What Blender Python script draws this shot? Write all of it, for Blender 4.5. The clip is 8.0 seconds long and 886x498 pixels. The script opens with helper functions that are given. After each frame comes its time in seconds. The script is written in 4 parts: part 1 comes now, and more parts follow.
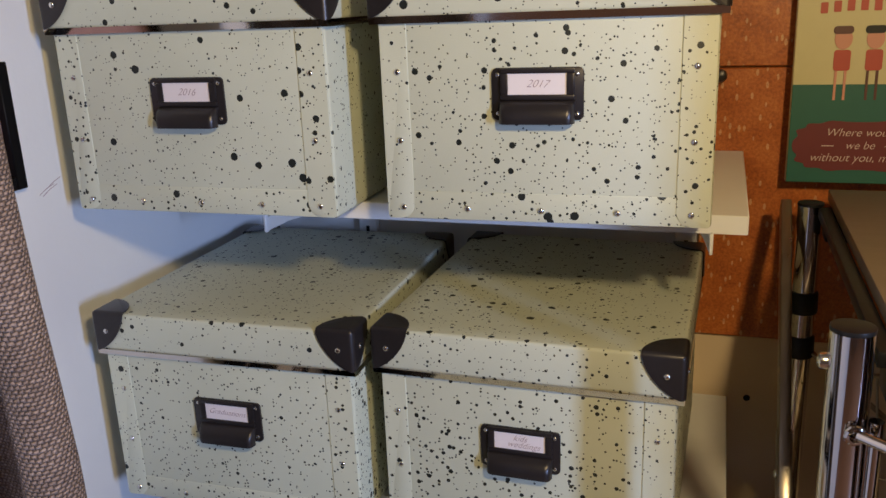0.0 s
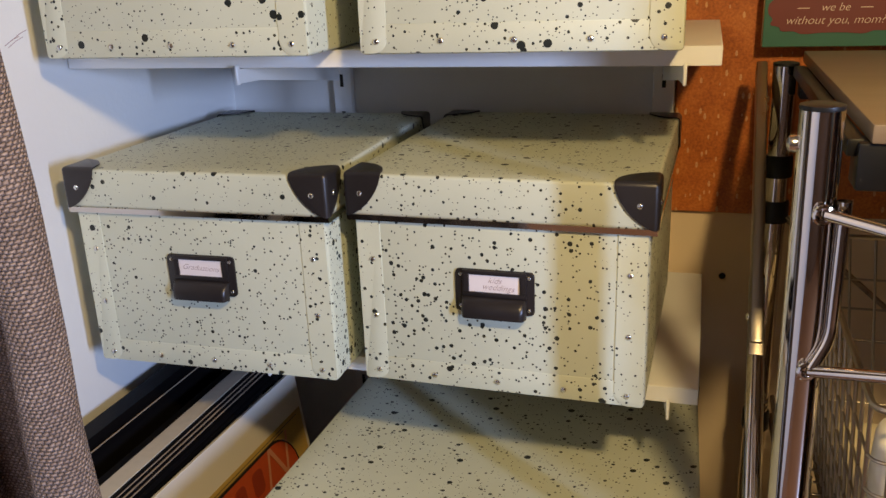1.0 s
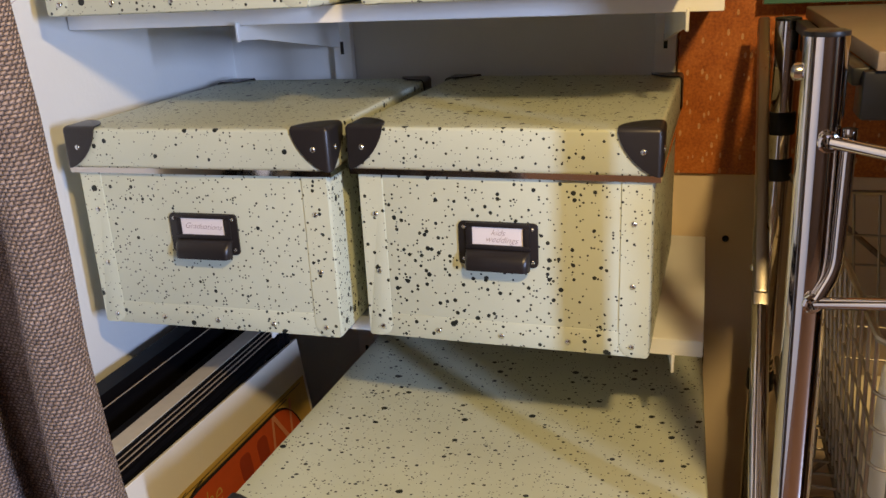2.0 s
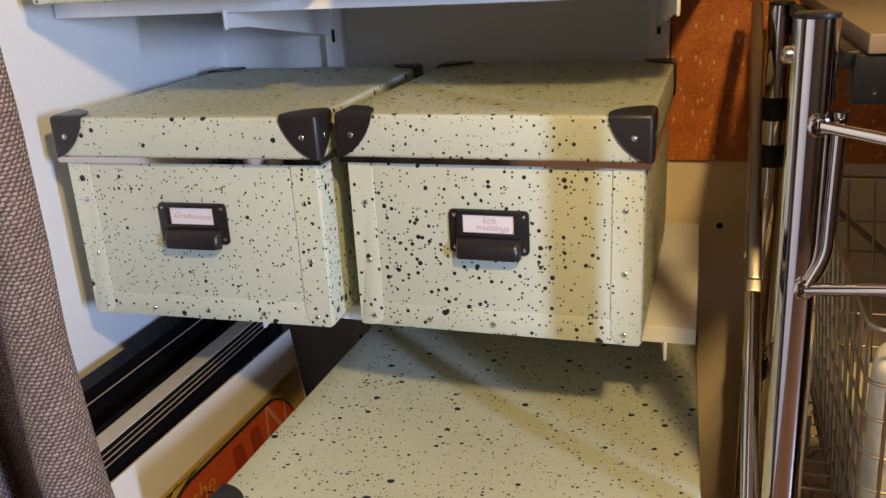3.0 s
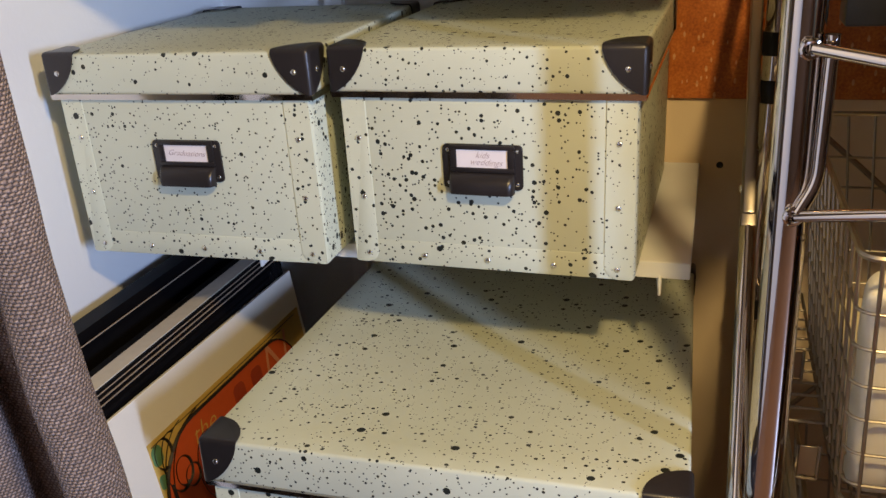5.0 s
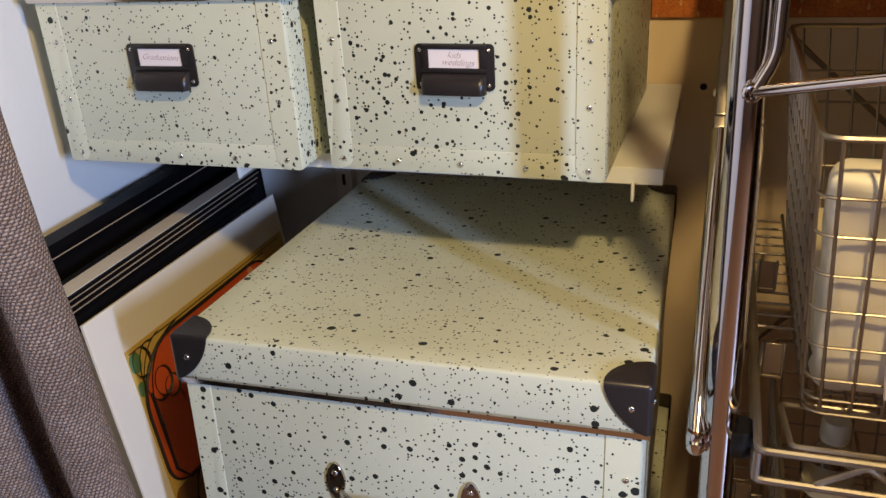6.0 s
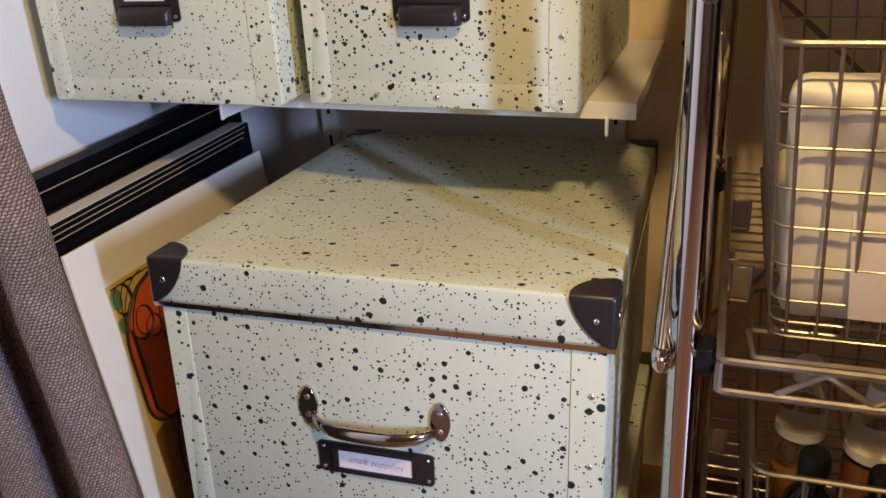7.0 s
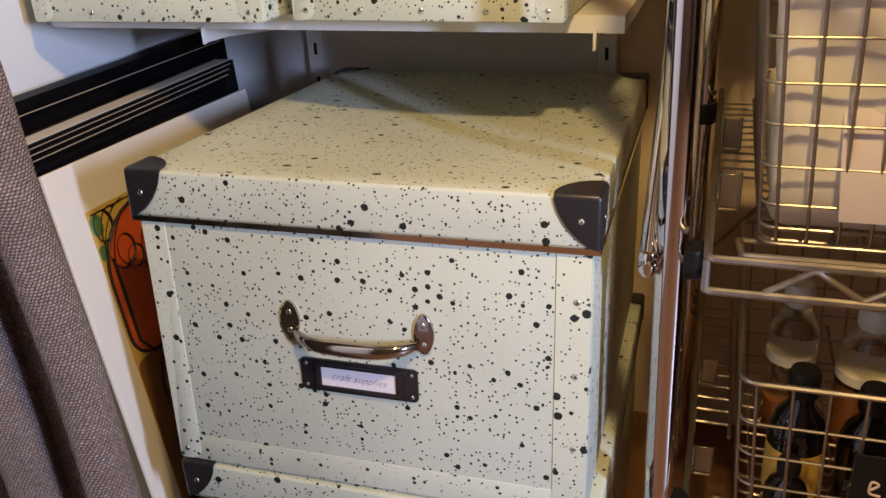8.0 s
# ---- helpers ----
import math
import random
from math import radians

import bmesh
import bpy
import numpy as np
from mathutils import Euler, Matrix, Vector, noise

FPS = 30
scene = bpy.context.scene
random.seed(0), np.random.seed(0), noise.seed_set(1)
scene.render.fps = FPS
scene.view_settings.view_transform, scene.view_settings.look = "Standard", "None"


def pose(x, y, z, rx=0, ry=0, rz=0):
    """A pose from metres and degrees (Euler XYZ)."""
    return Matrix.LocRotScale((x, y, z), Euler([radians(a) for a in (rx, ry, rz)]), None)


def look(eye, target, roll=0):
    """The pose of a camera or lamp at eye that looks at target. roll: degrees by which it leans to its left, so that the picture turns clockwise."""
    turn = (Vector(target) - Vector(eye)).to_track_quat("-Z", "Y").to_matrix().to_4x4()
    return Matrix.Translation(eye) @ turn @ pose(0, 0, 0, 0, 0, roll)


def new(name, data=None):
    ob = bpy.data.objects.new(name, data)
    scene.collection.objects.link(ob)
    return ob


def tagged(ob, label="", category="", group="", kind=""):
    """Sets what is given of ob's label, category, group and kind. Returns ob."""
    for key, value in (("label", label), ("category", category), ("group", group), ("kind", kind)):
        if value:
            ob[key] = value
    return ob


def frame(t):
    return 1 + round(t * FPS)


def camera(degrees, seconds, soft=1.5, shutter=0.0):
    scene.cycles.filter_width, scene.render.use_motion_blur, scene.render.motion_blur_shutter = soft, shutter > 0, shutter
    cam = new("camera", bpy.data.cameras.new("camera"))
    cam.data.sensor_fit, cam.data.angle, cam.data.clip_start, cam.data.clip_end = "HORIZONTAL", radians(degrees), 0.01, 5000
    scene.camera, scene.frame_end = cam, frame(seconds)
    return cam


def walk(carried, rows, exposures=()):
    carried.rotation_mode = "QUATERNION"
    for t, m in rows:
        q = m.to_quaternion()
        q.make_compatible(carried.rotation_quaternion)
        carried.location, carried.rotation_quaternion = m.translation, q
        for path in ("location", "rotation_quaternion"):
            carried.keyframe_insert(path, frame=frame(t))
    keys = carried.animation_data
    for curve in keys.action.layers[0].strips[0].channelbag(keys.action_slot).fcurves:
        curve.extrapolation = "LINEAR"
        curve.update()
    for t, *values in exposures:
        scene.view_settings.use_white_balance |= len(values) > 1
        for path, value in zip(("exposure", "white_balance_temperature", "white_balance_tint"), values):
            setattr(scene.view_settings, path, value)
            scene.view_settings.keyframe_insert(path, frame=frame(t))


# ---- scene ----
cam = camera(55.1, 8.0, soft=1.5)
PATH = [
    (0, (0.288, -0.651, 1.268), (-0.321, 1.169, 0.705), -2.3),
    (0.5, (0.297, -0.659, 1.206), (-0.288, 1.159, 0.613), -2.2),
    (1, (0.301, -0.677, 1.161), (-0.268, 1.133, 0.528), -2.3),
    (1.5, (0.299, -0.69, 1.13), (-0.274, 1.116, 0.491), -2.7),
    (3, (0.306, -0.681, 1.121), (-0.261, 1.118, 0.457), -3.2),
    (3.5, (0.306, -0.681, 1.118), (-0.263, 1.111, 0.437), -3.3),
    (4, (0.307, -0.68, 1.118), (-0.26, 1.111, 0.432), -3.5),
    (5.5, (0.333, -0.687, 1.084), (-0.256, 1.044, 0.273), -3.7),
    (6, (0.352, -0.697, 1.051), (-0.237, 1.023, 0.218), -3.5),
    (6.5, (0.371, -0.71, 1.019), (-0.219, 1.008, 0.183), -3.2),
    (7, (0.385, -0.726, 0.988), (-0.214, 1.002, 0.178), -3.0),
    (7.5, (0.392, -0.732, 0.957), (-0.206, 1.002, 0.16), -2.9),
    (8, (0.397, -0.736, 0.923), (-0.194, 0.982, 0.088), -3.0),
]
EXPOSURES = [(0.0, -0.60, 5750, 14), (0.5, -0.38, 5950, 14), (1.0, -0.12, 6200, 13), (1.5, -0.05, 6450, 12), (4.0, 0.0, 6250, 11), (5.5, 0.0, 6250, 11), (7.0, 0.04, 6400, 14), (8.0, 0.13, 6650, 16)]
walk(cam, [(t, look(eye, target, roll)) for t, eye, target, roll in PATH], exposures=EXPOSURES)

# ---- light ----
FLOOR = 0.143
CEIL = 2.50
world = bpy.data.worlds.new("world")
scene.world = world
world.use_nodes = True
wn = world.node_tree.nodes
wl = world.node_tree.links
sky = wn.new("ShaderNodeTexSky")
sky.sky_type = "NISHITA"
sky.sun_disc = False
sky.sun_elevation = radians(35)
wl.new(sky.outputs["Color"], wn["Background"].inputs["Color"])
wn["Background"].inputs["Strength"].default_value = 0.08


def lamp(name, kind, energy, colour, where):
    data = bpy.data.lights.new(name, kind)
    data.energy = energy
    data.color = colour
    ob = new(name, data)
    ob.matrix_world = where
    return ob


room_lamp = lamp("room_lamp", "POINT", 32.5, (1.0, 0.71, 0.30), pose(0.54, -0.68, 1.52))
room_lamp.data.shadow_soft_size = 0.035
window_light = lamp("window_light", "AREA", 62.0, (0.50, 0.645, 1.0), look((2.15, -1.62, 1.30), (0.0, 0.0, 0.90)))
window_light.data.shape = "RECTANGLE"
window_light.data.size = 0.09
window_light.data.size_y = 0.50


# ---- materials ----
class Mat:
    """A node material with a few shortcuts."""

    def __init__(self, name, rough=0.5, metal=0.0):
        self.mat = bpy.data.materials.new(name)
        self.mat.use_nodes = True
        self.nodes = self.mat.node_tree.nodes
        self.links = self.mat.node_tree.links
        self.bsdf = self.nodes["Principled BSDF"]
        self.set("Roughness", rough)
        self.set("Metallic", metal)
        self.coord = self.nodes.new("ShaderNodeTexCoord").outputs["Object"]

    def set(self, key, value):
        socket = self.bsdf.inputs[key]
        if isinstance(value, bpy.types.NodeSocket):
            self.links.new(value, socket)
        else:
            socket.default_value = value

    def put(self, value, socket):
        if isinstance(value, bpy.types.NodeSocket):
            self.links.new(value, socket)
        else:
            socket.default_value = value

    def math(self, op, a, b=0.0, c=0.0):
        n = self.nodes.new("ShaderNodeMath")
        n.operation = op
        for i, v in enumerate((a, b, c)):
            self.put(v, n.inputs[i])
        return n.outputs[0]

    def noise(self, scale, detail=3.0, coord=None, rough=0.55):
        n = self.nodes.new("ShaderNodeTexNoise")
        self.links.new(coord or self.coord, n.inputs["Vector"])
        n.inputs["Scale"].default_value = scale
        n.inputs["Detail"].default_value = detail
        n.inputs["Roughness"].default_value = rough
        return n.outputs[0]

    def stretch(self, sx, sy, sz, coord=None, rz=0.0, rx=0.0):
        n = self.nodes.new("ShaderNodeMapping")
        self.links.new(coord or self.coord, n.inputs["Vector"])
        n.inputs["Scale"].default_value = (sx, sy, sz)
        n.inputs["Rotation"].default_value = (radians(rx), 0, radians(rz))
        return n.outputs[0]

    def shift_by_random(self, amount=13.0):
        info = self.nodes.new("ShaderNodeObjectInfo")
        k = self.math("MULTIPLY", info.outputs["Random"], amount)
        n = self.nodes.new("ShaderNodeVectorMath")
        n.operation = "ADD"
        self.links.new(self.coord, n.inputs[0])
        self.links.new(k, n.inputs[1])
        return n.outputs[0]

    def ramp(self, value, *stops):
        n = self.nodes.new("ShaderNodeValToRGB")
        self.put(value, n.inputs[0])
        el = n.color_ramp.elements
        while len(el) < len(stops):
            el.new(0.5)
        for e, (p, c) in zip(el, stops):
            e.position = p
            e.color = (*c, 1) if len(c) == 3 else c
        return n.outputs[0]

    def mix(self, k, a, b):
        n = self.nodes.new("ShaderNodeMix")
        n.data_type = "RGBA"
        self.put(k, n.inputs[0])
        for v, s in ((a, n.inputs[6]), (b, n.inputs[7])):
            self.put((*v, 1) if isinstance(v, tuple) and len(v) == 3 else v, s)
        return n.outputs[2]

    def bump(self, height, distance, strength=1.0):
        n = self.nodes.new("ShaderNodeBump")
        n.inputs["Distance"].default_value = distance
        n.inputs["Strength"].default_value = strength
        self.links.new(height, n.inputs["Height"])
        self.links.new(n.outputs[0], self.bsdf.inputs["Normal"])

    def voronoi(self, scale, coord):
        n = self.nodes.new("ShaderNodeTexVoronoi")
        self.links.new(coord, n.inputs["Vector"])
        n.inputs["Scale"].default_value = scale
        return n.outputs["Distance"], n.outputs["Color"]


def plain(name, colour, rough=0.5, metal=0.0, vary=0.12, scale=60.0, relief=0.0002):
    m = Mat(name, rough, metal)
    dark = tuple(c * (1 - vary) for c in colour)
    lite = tuple(min(1, c * (1 + vary)) for c in colour)
    grain = m.noise(scale, 4)
    wide = m.noise(scale / 9, 3)
    m.set("Base Color", m.mix(m.math("MULTIPLY_ADD", grain, 0.5, m.math("MULTIPLY", wide, 0.5)), dark, lite))
    m.set("Roughness", m.math("MULTIPLY_ADD", wide, 0.25 * rough, rough * 0.87))
    if relief:
        m.bump(grain, relief, 0.5)
    return m.mat


def speckled(name):
    """Sage-green paper printed with black splashes of several sizes."""
    m = Mat(name, 0.42)
    at = m.shift_by_random()
    wobble = m.nodes.new("ShaderNodeTexNoise")
    m.links.new(at, wobble.inputs["Vector"])
    wobble.inputs["Scale"].default_value = 260
    bent = m.nodes.new("ShaderNodeVectorMath")
    bent.operation = "MULTIPLY_ADD"
    m.links.new(wobble.outputs["Color"], bent.inputs[0])
    bent.inputs[1].default_value = (0.0011, 0.0011, 0.0011)
    m.links.new(at, bent.inputs[2])
    at = bent.outputs[0]
    dots = None
    # cells per metre, share of cells that carry a dot, smallest and largest radius in cells
    for scale, share, low, high in ((92, 0.26, 0.11, 0.36), (180, 0.38, 0.12, 0.36), (320, 0.40, 0.13, 0.34)):
        distance, colour = m.voronoi(scale, at)
        split = m.nodes.new("ShaderNodeSeparateColor")
        m.links.new(colour, split.inputs[0])
        radius = m.math("MULTIPLY_ADD", m.math("POWER", split.outputs[1], 2.0), high - low, low)
        inside = m.math("MULTIPLY", m.math("LESS_THAN", distance, radius), m.math("LESS_THAN", split.outputs[0], share))
        dots = inside if dots is None else m.math("MAXIMUM", dots, inside)
    cloud = m.noise(9, 4)
    paper = m.ramp(cloud, (0.3, (0.568, 0.594, 0.480)), (0.7, (0.628, 0.654, 0.530)))
    fibre = m.noise(900, 2)
    paper = m.mix(m.math("MULTIPLY", fibre, 0.16), paper, (0.41, 0.45, 0.32))
    m.set("Base Color", m.mix(dots, paper, (0.012, 0.016, 0.014)))
    m.set("Roughness", m.math("MULTIPLY_ADD", cloud, 0.18, 0.40))
    m.bump(m.math("ADD", fibre, m.math("MULTIPLY", m.noise(45, 3), 1.5)), 0.0002, 0.55)
    return m.mat


def burlap(name):
    """Coarse plain weave: thick threads that pass over and under one another, uneven in width and colour."""
    m = Mat(name, 0.95)
    uv = m.nodes.new("ShaderNodeTexCoord").outputs["UV"]
    rough = m.nodes.new("ShaderNodeTexNoise")
    m.links.new(uv, rough.inputs["Vector"])
    rough.inputs["Scale"].default_value = 70
    rough.inputs["Detail"].default_value = 3
    bend = m.nodes.new("ShaderNodeVectorMath")
    bend.operation = "MULTIPLY_ADD"
    m.links.new(rough.outputs["Color"], bend.inputs[0])
    bend.inputs[1].default_value = (0.0034, 0.0034, 0.0)
    m.links.new(uv, bend.inputs[2])
    split = m.nodes.new("ShaderNodeSeparateXYZ")
    m.links.new(bend.outputs[0], split.inputs[0])
    v = m.math("MULTIPLY", split.outputs[1], 1 / 0.0021)
    row = m.math("FLOOR", v)
    u = m.math("MULTIPLY_ADD", split.outputs[0], 1 / 0.0031, m.math("MULTIPLY", row, 0.5))
    su = m.math("ABSOLUTE", m.math("SINE", m.math("MULTIPLY", u, math.pi)))
    slant = m.math("MULTIPLY_ADD", m.math("FRACT", u), 0.45, v)
    sv = m.math("ABSOLUTE", m.math("SINE", m.math("MULTIPLY", slant, math.pi)))
    knot = m.math("MULTIPLY", m.math("POWER", su, 0.45), m.math("POWER", sv, 0.55))
    fray = m.noise(1500, 2, uv)
    weave = m.math("MULTIPLY", knot, m.math("MULTIPLY_ADD", fray, 0.5, 0.72))
    patch = m.noise(22, 3, uv)
    thread = m.noise(300, 2, uv)
    tone = m.ramp(m.math("MULTIPLY_ADD", thread, 0.65, m.math("MULTIPLY", patch, 0.35)),
                  (0.28, (0.16, 0.118, 0.105)), (0.5, (0.30, 0.232, 0.212)), (0.72, (0.50, 0.405, 0.375)))
    m.set("Base Color", m.mix(weave, (0.060, 0.040, 0.033), tone))
    m.bump(weave, 0.0014, 1.0)
    return m.mat


def cork_orange(name):
    """Varnished orange pressed board with pale flecks."""
    m = Mat(name, 0.34)
    at = m.shift_by_random()
    d, c = m.voronoi(190, m.stretch(1.0, 1.0, 0.42, at))
    split = m.nodes.new("ShaderNodeSeparateColor")
    m.links.new(c, split.inputs[0])
    fleck = m.math("MULTIPLY", m.math("LESS_THAN", d, 0.30), m.math("LESS_THAN", split.outputs[0], 0.30))
    grain = m.noise(340, 5, at)
    blotch = m.noise(34, 4, at)
    base = m.ramp(m.math("MULTIPLY_ADD", grain, 0.6, m.math("MULTIPLY", blotch, 0.4)),
                  (0.32, (0.25, 0.060, 0.008)), (0.52, (0.46, 0.125, 0.016)), (0.72, (0.60, 0.21, 0.038)))
    m.set("Base Color", m.mix(m.math("MULTIPLY", fleck, m.math("MULTIPLY_ADD", grain, 0.7, 0.1)), base, (0.75, 0.52, 0.25)))
    m.set("Roughness", m.math("MULTIPLY_ADD", blotch, 0.3, 0.22))
    m.bump(grain, 0.0004, 0.6)
    return m.mat


def painted_wall(name, colour):
    m = Mat(name, 0.75)
    roller = m.noise(160, 5)
    stain = m.noise(3.5, 5)
    dark = tuple(c * 0.90 for c in colour)
    m.set("Base Color", m.mix(stain, dark, colour))
    m.bump(roller, 0.0006, 0.45)
    return m.mat


def chrome(name, colour=(0.82, 0.82, 0.83), rough=0.07):
    m = Mat(name, rough, 1.0)
    smear = m.noise(40, 4)
    m.set("Base Color", m.mix(smear, tuple(c * 0.9 for c in colour), colour))
    m.set("Roughness", m.math("MULTIPLY_ADD", smear, rough * 1.4, rough * 0.4))
    return m.mat


def wood(name, a, b, rough=0.4):
    m = Mat(name, rough)
    at = m.stretch(2.0, 26, 26)
    ring = m.noise(2.2, 6, at, 0.65)
    fine = m.noise(14, 3, at)
    m.set("Base Color", m.mix(m.math("MULTIPLY_ADD", fine, 0.3, m.math("MULTIPLY", ring, 0.7)), a, b))
    m.bump(fine, 0.0003, 0.4)
    return m.mat


PAPER = speckled("speckled_paper")
CLOTH = burlap("burlap_cloth")
CORK = cork_orange("orange_pressed_board")
WHITE_WALL = painted_wall("white_wall_paint", (0.78, 0.78, 0.77))
# the white wall again, tinted tan for the warm lamp light it gets
WARM_LIT_WALL = painted_wall("white_wall_warm_lit", (0.76, 0.60, 0.40))
SHELF = plain("white_melamine", (0.80, 0.80, 0.79), 0.35, vary=0.03, scale=90, relief=0.00005)
CAP = plain("dark_brown_metal", (0.028, 0.024, 0.025), 0.34, 0.3, vary=0.2, scale=220, relief=0.00008)
STEEL = chrome("bright_steel", (0.80, 0.79, 0.77), 0.16)
NICKEL = chrome("dark_nickel", (0.46, 0.41, 0.36), 0.10)
CHROME = chrome("chrome", (0.66, 0.60, 0.55), 0.055)
WIRE = chrome("nickel_wire", (0.42, 0.37, 0.31), 0.40)
GREY_METAL = chrome("brushed_grey_metal", (0.33, 0.29, 0.24), 0.32)
RIM = chrome("polished_rim", (0.70, 0.64, 0.58), 0.06)
NOTE = plain("label_paper", (0.80, 0.74, 0.76), 0.8, vary=0.03, scale=400, relief=0.0)
INK = plain("pencil_ink", (0.36, 0.27, 0.30), 0.8, vary=0.2, scale=900, relief=0.0)
BLACK = plain("black_plastic", (0.010, 0.010, 0.011), 0.38, vary=0.2, scale=150, relief=0.0001)
BLACK.node_tree.nodes["Principled BSDF"].inputs["Specular IOR Level"].default_value = 0.25
BLACK_FRAME = plain("black_lacquer", (0.004, 0.0035, 0.004), 0.5, vary=0.3, scale=120, relief=0.0001)
BLACK_FRAME.node_tree.nodes["Principled BSDF"].inputs["Specular IOR Level"].default_value = 0.10
EDGE = plain("pale_top_strip", (0.50, 0.45, 0.38), 0.6, vary=0.25, scale=90)
MAT_BOARD = plain("cream_mat_board", (0.74, 0.68, 0.58), 0.85, vary=0.04, scale=300)
ROOM = painted_wall("brown_room_paint", (0.11, 0.065, 0.038))
# pale tan for the reflections along the frames' ridges
GLINT = plain("ridge_glint", (0.44, 0.34, 0.25), 0.5, 0.2, vary=0.2, scale=200, relief=0.0)
# pale wood with the shade over the rack's top put into its colour
BOARD = wood("shaded_pale_wood", (0.17, 0.12, 0.075), (0.26, 0.195, 0.13), 0.42)
FLOOR_WOOD = wood("dark_floor_wood", (0.16, 0.075, 0.035), (0.30, 0.15, 0.07), 0.35)


# ---- mesh helpers ----
def thing(name, label, category, m=None, group="", kind=""):
    ob = new(name)
    ob.empty_display_size = 0.02
    if m is not None:
        ob.matrix_world = m
    return tagged(ob, label, category, group, kind)


def mesh_of(bm, name, material, smooth=True):
    bmesh.ops.recalc_face_normals(bm, faces=bm.faces)
    me = bpy.data.meshes.new(name)
    bm.to_mesh(me)
    bm.free()
    me.materials.append(material)
    if smooth:
        me.polygons.foreach_set("use_smooth", [True] * len(me.polygons))
        me.set_sharp_from_angle(angle=radians(38))
    return me


def part(name, bm, material, parent=None, label=""):
    me = bm if isinstance(bm, bpy.types.Mesh) else mesh_of(bm, name, material)
    ob = new(name, me)
    if parent is not None:
        ob.parent = parent
    return tagged(ob, label)


def put_at(ob, x, y, z, rx=0, ry=0, rz=0):
    ob.matrix_basis = pose(x, y, z, rx, ry, rz)
    return ob


def block(x0, x1, y0, y1, z0, z1, bevel=0.0, seg=2, bm=None):
    out = bm or bmesh.new()
    made = bmesh.ops.create_cube(out, size=1.0, matrix=Matrix.Translation(((x0 + x1) / 2, (y0 + y1) / 2, (z0 + z1) / 2)) @ Matrix.Diagonal((x1 - x0, y1 - y0, z1 - z0, 1)))
    if bevel:
        edges = list({e for v in made["verts"] for e in v.link_edges})
        bmesh.ops.bevel(out, geom=edges, offset=bevel, segments=seg, profile=0.5, affect="EDGES")
    return out


def slab(points, lift, depth, axis="y", bm=None, bevel=0.0):
    """A flat outline (a, b) given thickness. axis y: a is x, b is z, the front is at y = lift - depth; axis x: a is y, b is z; axis z: a is x, b is y."""
    out = bm or bmesh.new()
    place = {"y": lambda a, b, c: (a, c, b), "x": lambda a, b, c: (c, a, b), "z": lambda a, b, c: (a, b, c)}[axis]
    ends = [[out.verts.new(place(a, b, c)) for a, b in points] for c in (lift, lift - depth)]
    n = len(points)
    faces = [out.faces.new(ends[0]), out.faces.new(ends[1][::-1])]
    for i in range(n):
        faces.append(out.faces.new((ends[0][i], ends[1][i], ends[1][(i + 1) % n], ends[0][(i + 1) % n])))
    if bevel:
        edges = list(faces[1].edges)
        bmesh.ops.bevel(out, geom=edges, offset=bevel, segments=2, profile=0.5, affect="EDGES")
    return out


def rounded(x0, x1, z0, z1, r, seg=5):
    """Outline of a rectangle; r: one radius, or four from the lower left counter-clockwise."""
    rs = (r,) * 4 if isinstance(r, (int, float)) else r
    out = []
    for (cx, cz, a), q in zip(((x0, z0, 180), (x1, z0, 270), (x1, z1, 0), (x0, z1, 90)), rs):
        ox, oz = cx + (q if cx == x0 else -q), cz + (q if cz == z0 else -q)
        if q == 0:
            out.append((cx, cz))
            continue
        for i in range(seg + 1):
            t = radians(a + 90 * i / seg)
            out.append((ox + q * math.cos(t), oz + q * math.sin(t)))
    return out


def tube(points, r, seg=8, bm=None, closed=False, flat=1.0):
    """A round bar swept along points; flat squeezes it."""
    out = bm or bmesh.new()
    pts = [Vector(p) for p in points]
    n = len(pts)
    rings = []
    side = None
    for i, p in enumerate(pts):
        a = pts[(i - 1) % n] if closed or i else p
        b = pts[(i + 1) % n] if closed or i < n - 1 else p
        way = (b - a).normalized()
        if side is None:
            side = way.orthogonal().normalized()
        side = (side - way * side.dot(way)).normalized()
        up = way.cross(side)
        rings.append([out.verts.new(p + side * (r * math.cos(2 * math.pi * k / seg)) + up * (r * flat * math.sin(2 * math.pi * k / seg))) for k in range(seg)])
    for i in range(n if closed else n - 1):
        a, b = rings[i], rings[(i + 1) % n]
        for k in range(seg):
            out.faces.new((a[k], a[(k + 1) % seg], b[(k + 1) % seg], b[k]))
    if not closed:
        out.faces.new(rings[0][::-1])
        out.faces.new(rings[-1])
    return out


def bent(points, r=0.006, seg=4):
    """The polyline with its inner corners rounded."""
    pts = [Vector(p) for p in points]
    out = [pts[0]]
    for a, b, c in zip(pts, pts[1:], pts[2:]):
        q = min(r, (a - b).length * 0.45, (c - b).length * 0.45)
        s, e = b + (a - b).normalized() * q, b + (c - b).normalized() * q
        for i in range(seg + 1):
            t = i / seg
            out.append(s.lerp(b, t).lerp(b.lerp(e, t), t))
    out.append(pts[-1])
    return out


def lathe(profile, seg=20, bm=None, at=(0, 0, 0)):
    """A turned body from (radius, height) pairs."""
    out = bm or bmesh.new()
    rings = [[out.verts.new((at[0] + r * math.cos(2 * math.pi * k / seg), at[1] + r * math.sin(2 * math.pi * k / seg), at[2] + h)) for k in range(seg)] for r, h in profile]
    for a, b in zip(rings, rings[1:]):
        for k in range(seg):
            out.faces.new((a[k], a[(k + 1) % seg], b[(k + 1) % seg], b[k]))
    out.faces.new(rings[0][::-1])
    out.faces.new(rings[-1])
    return out


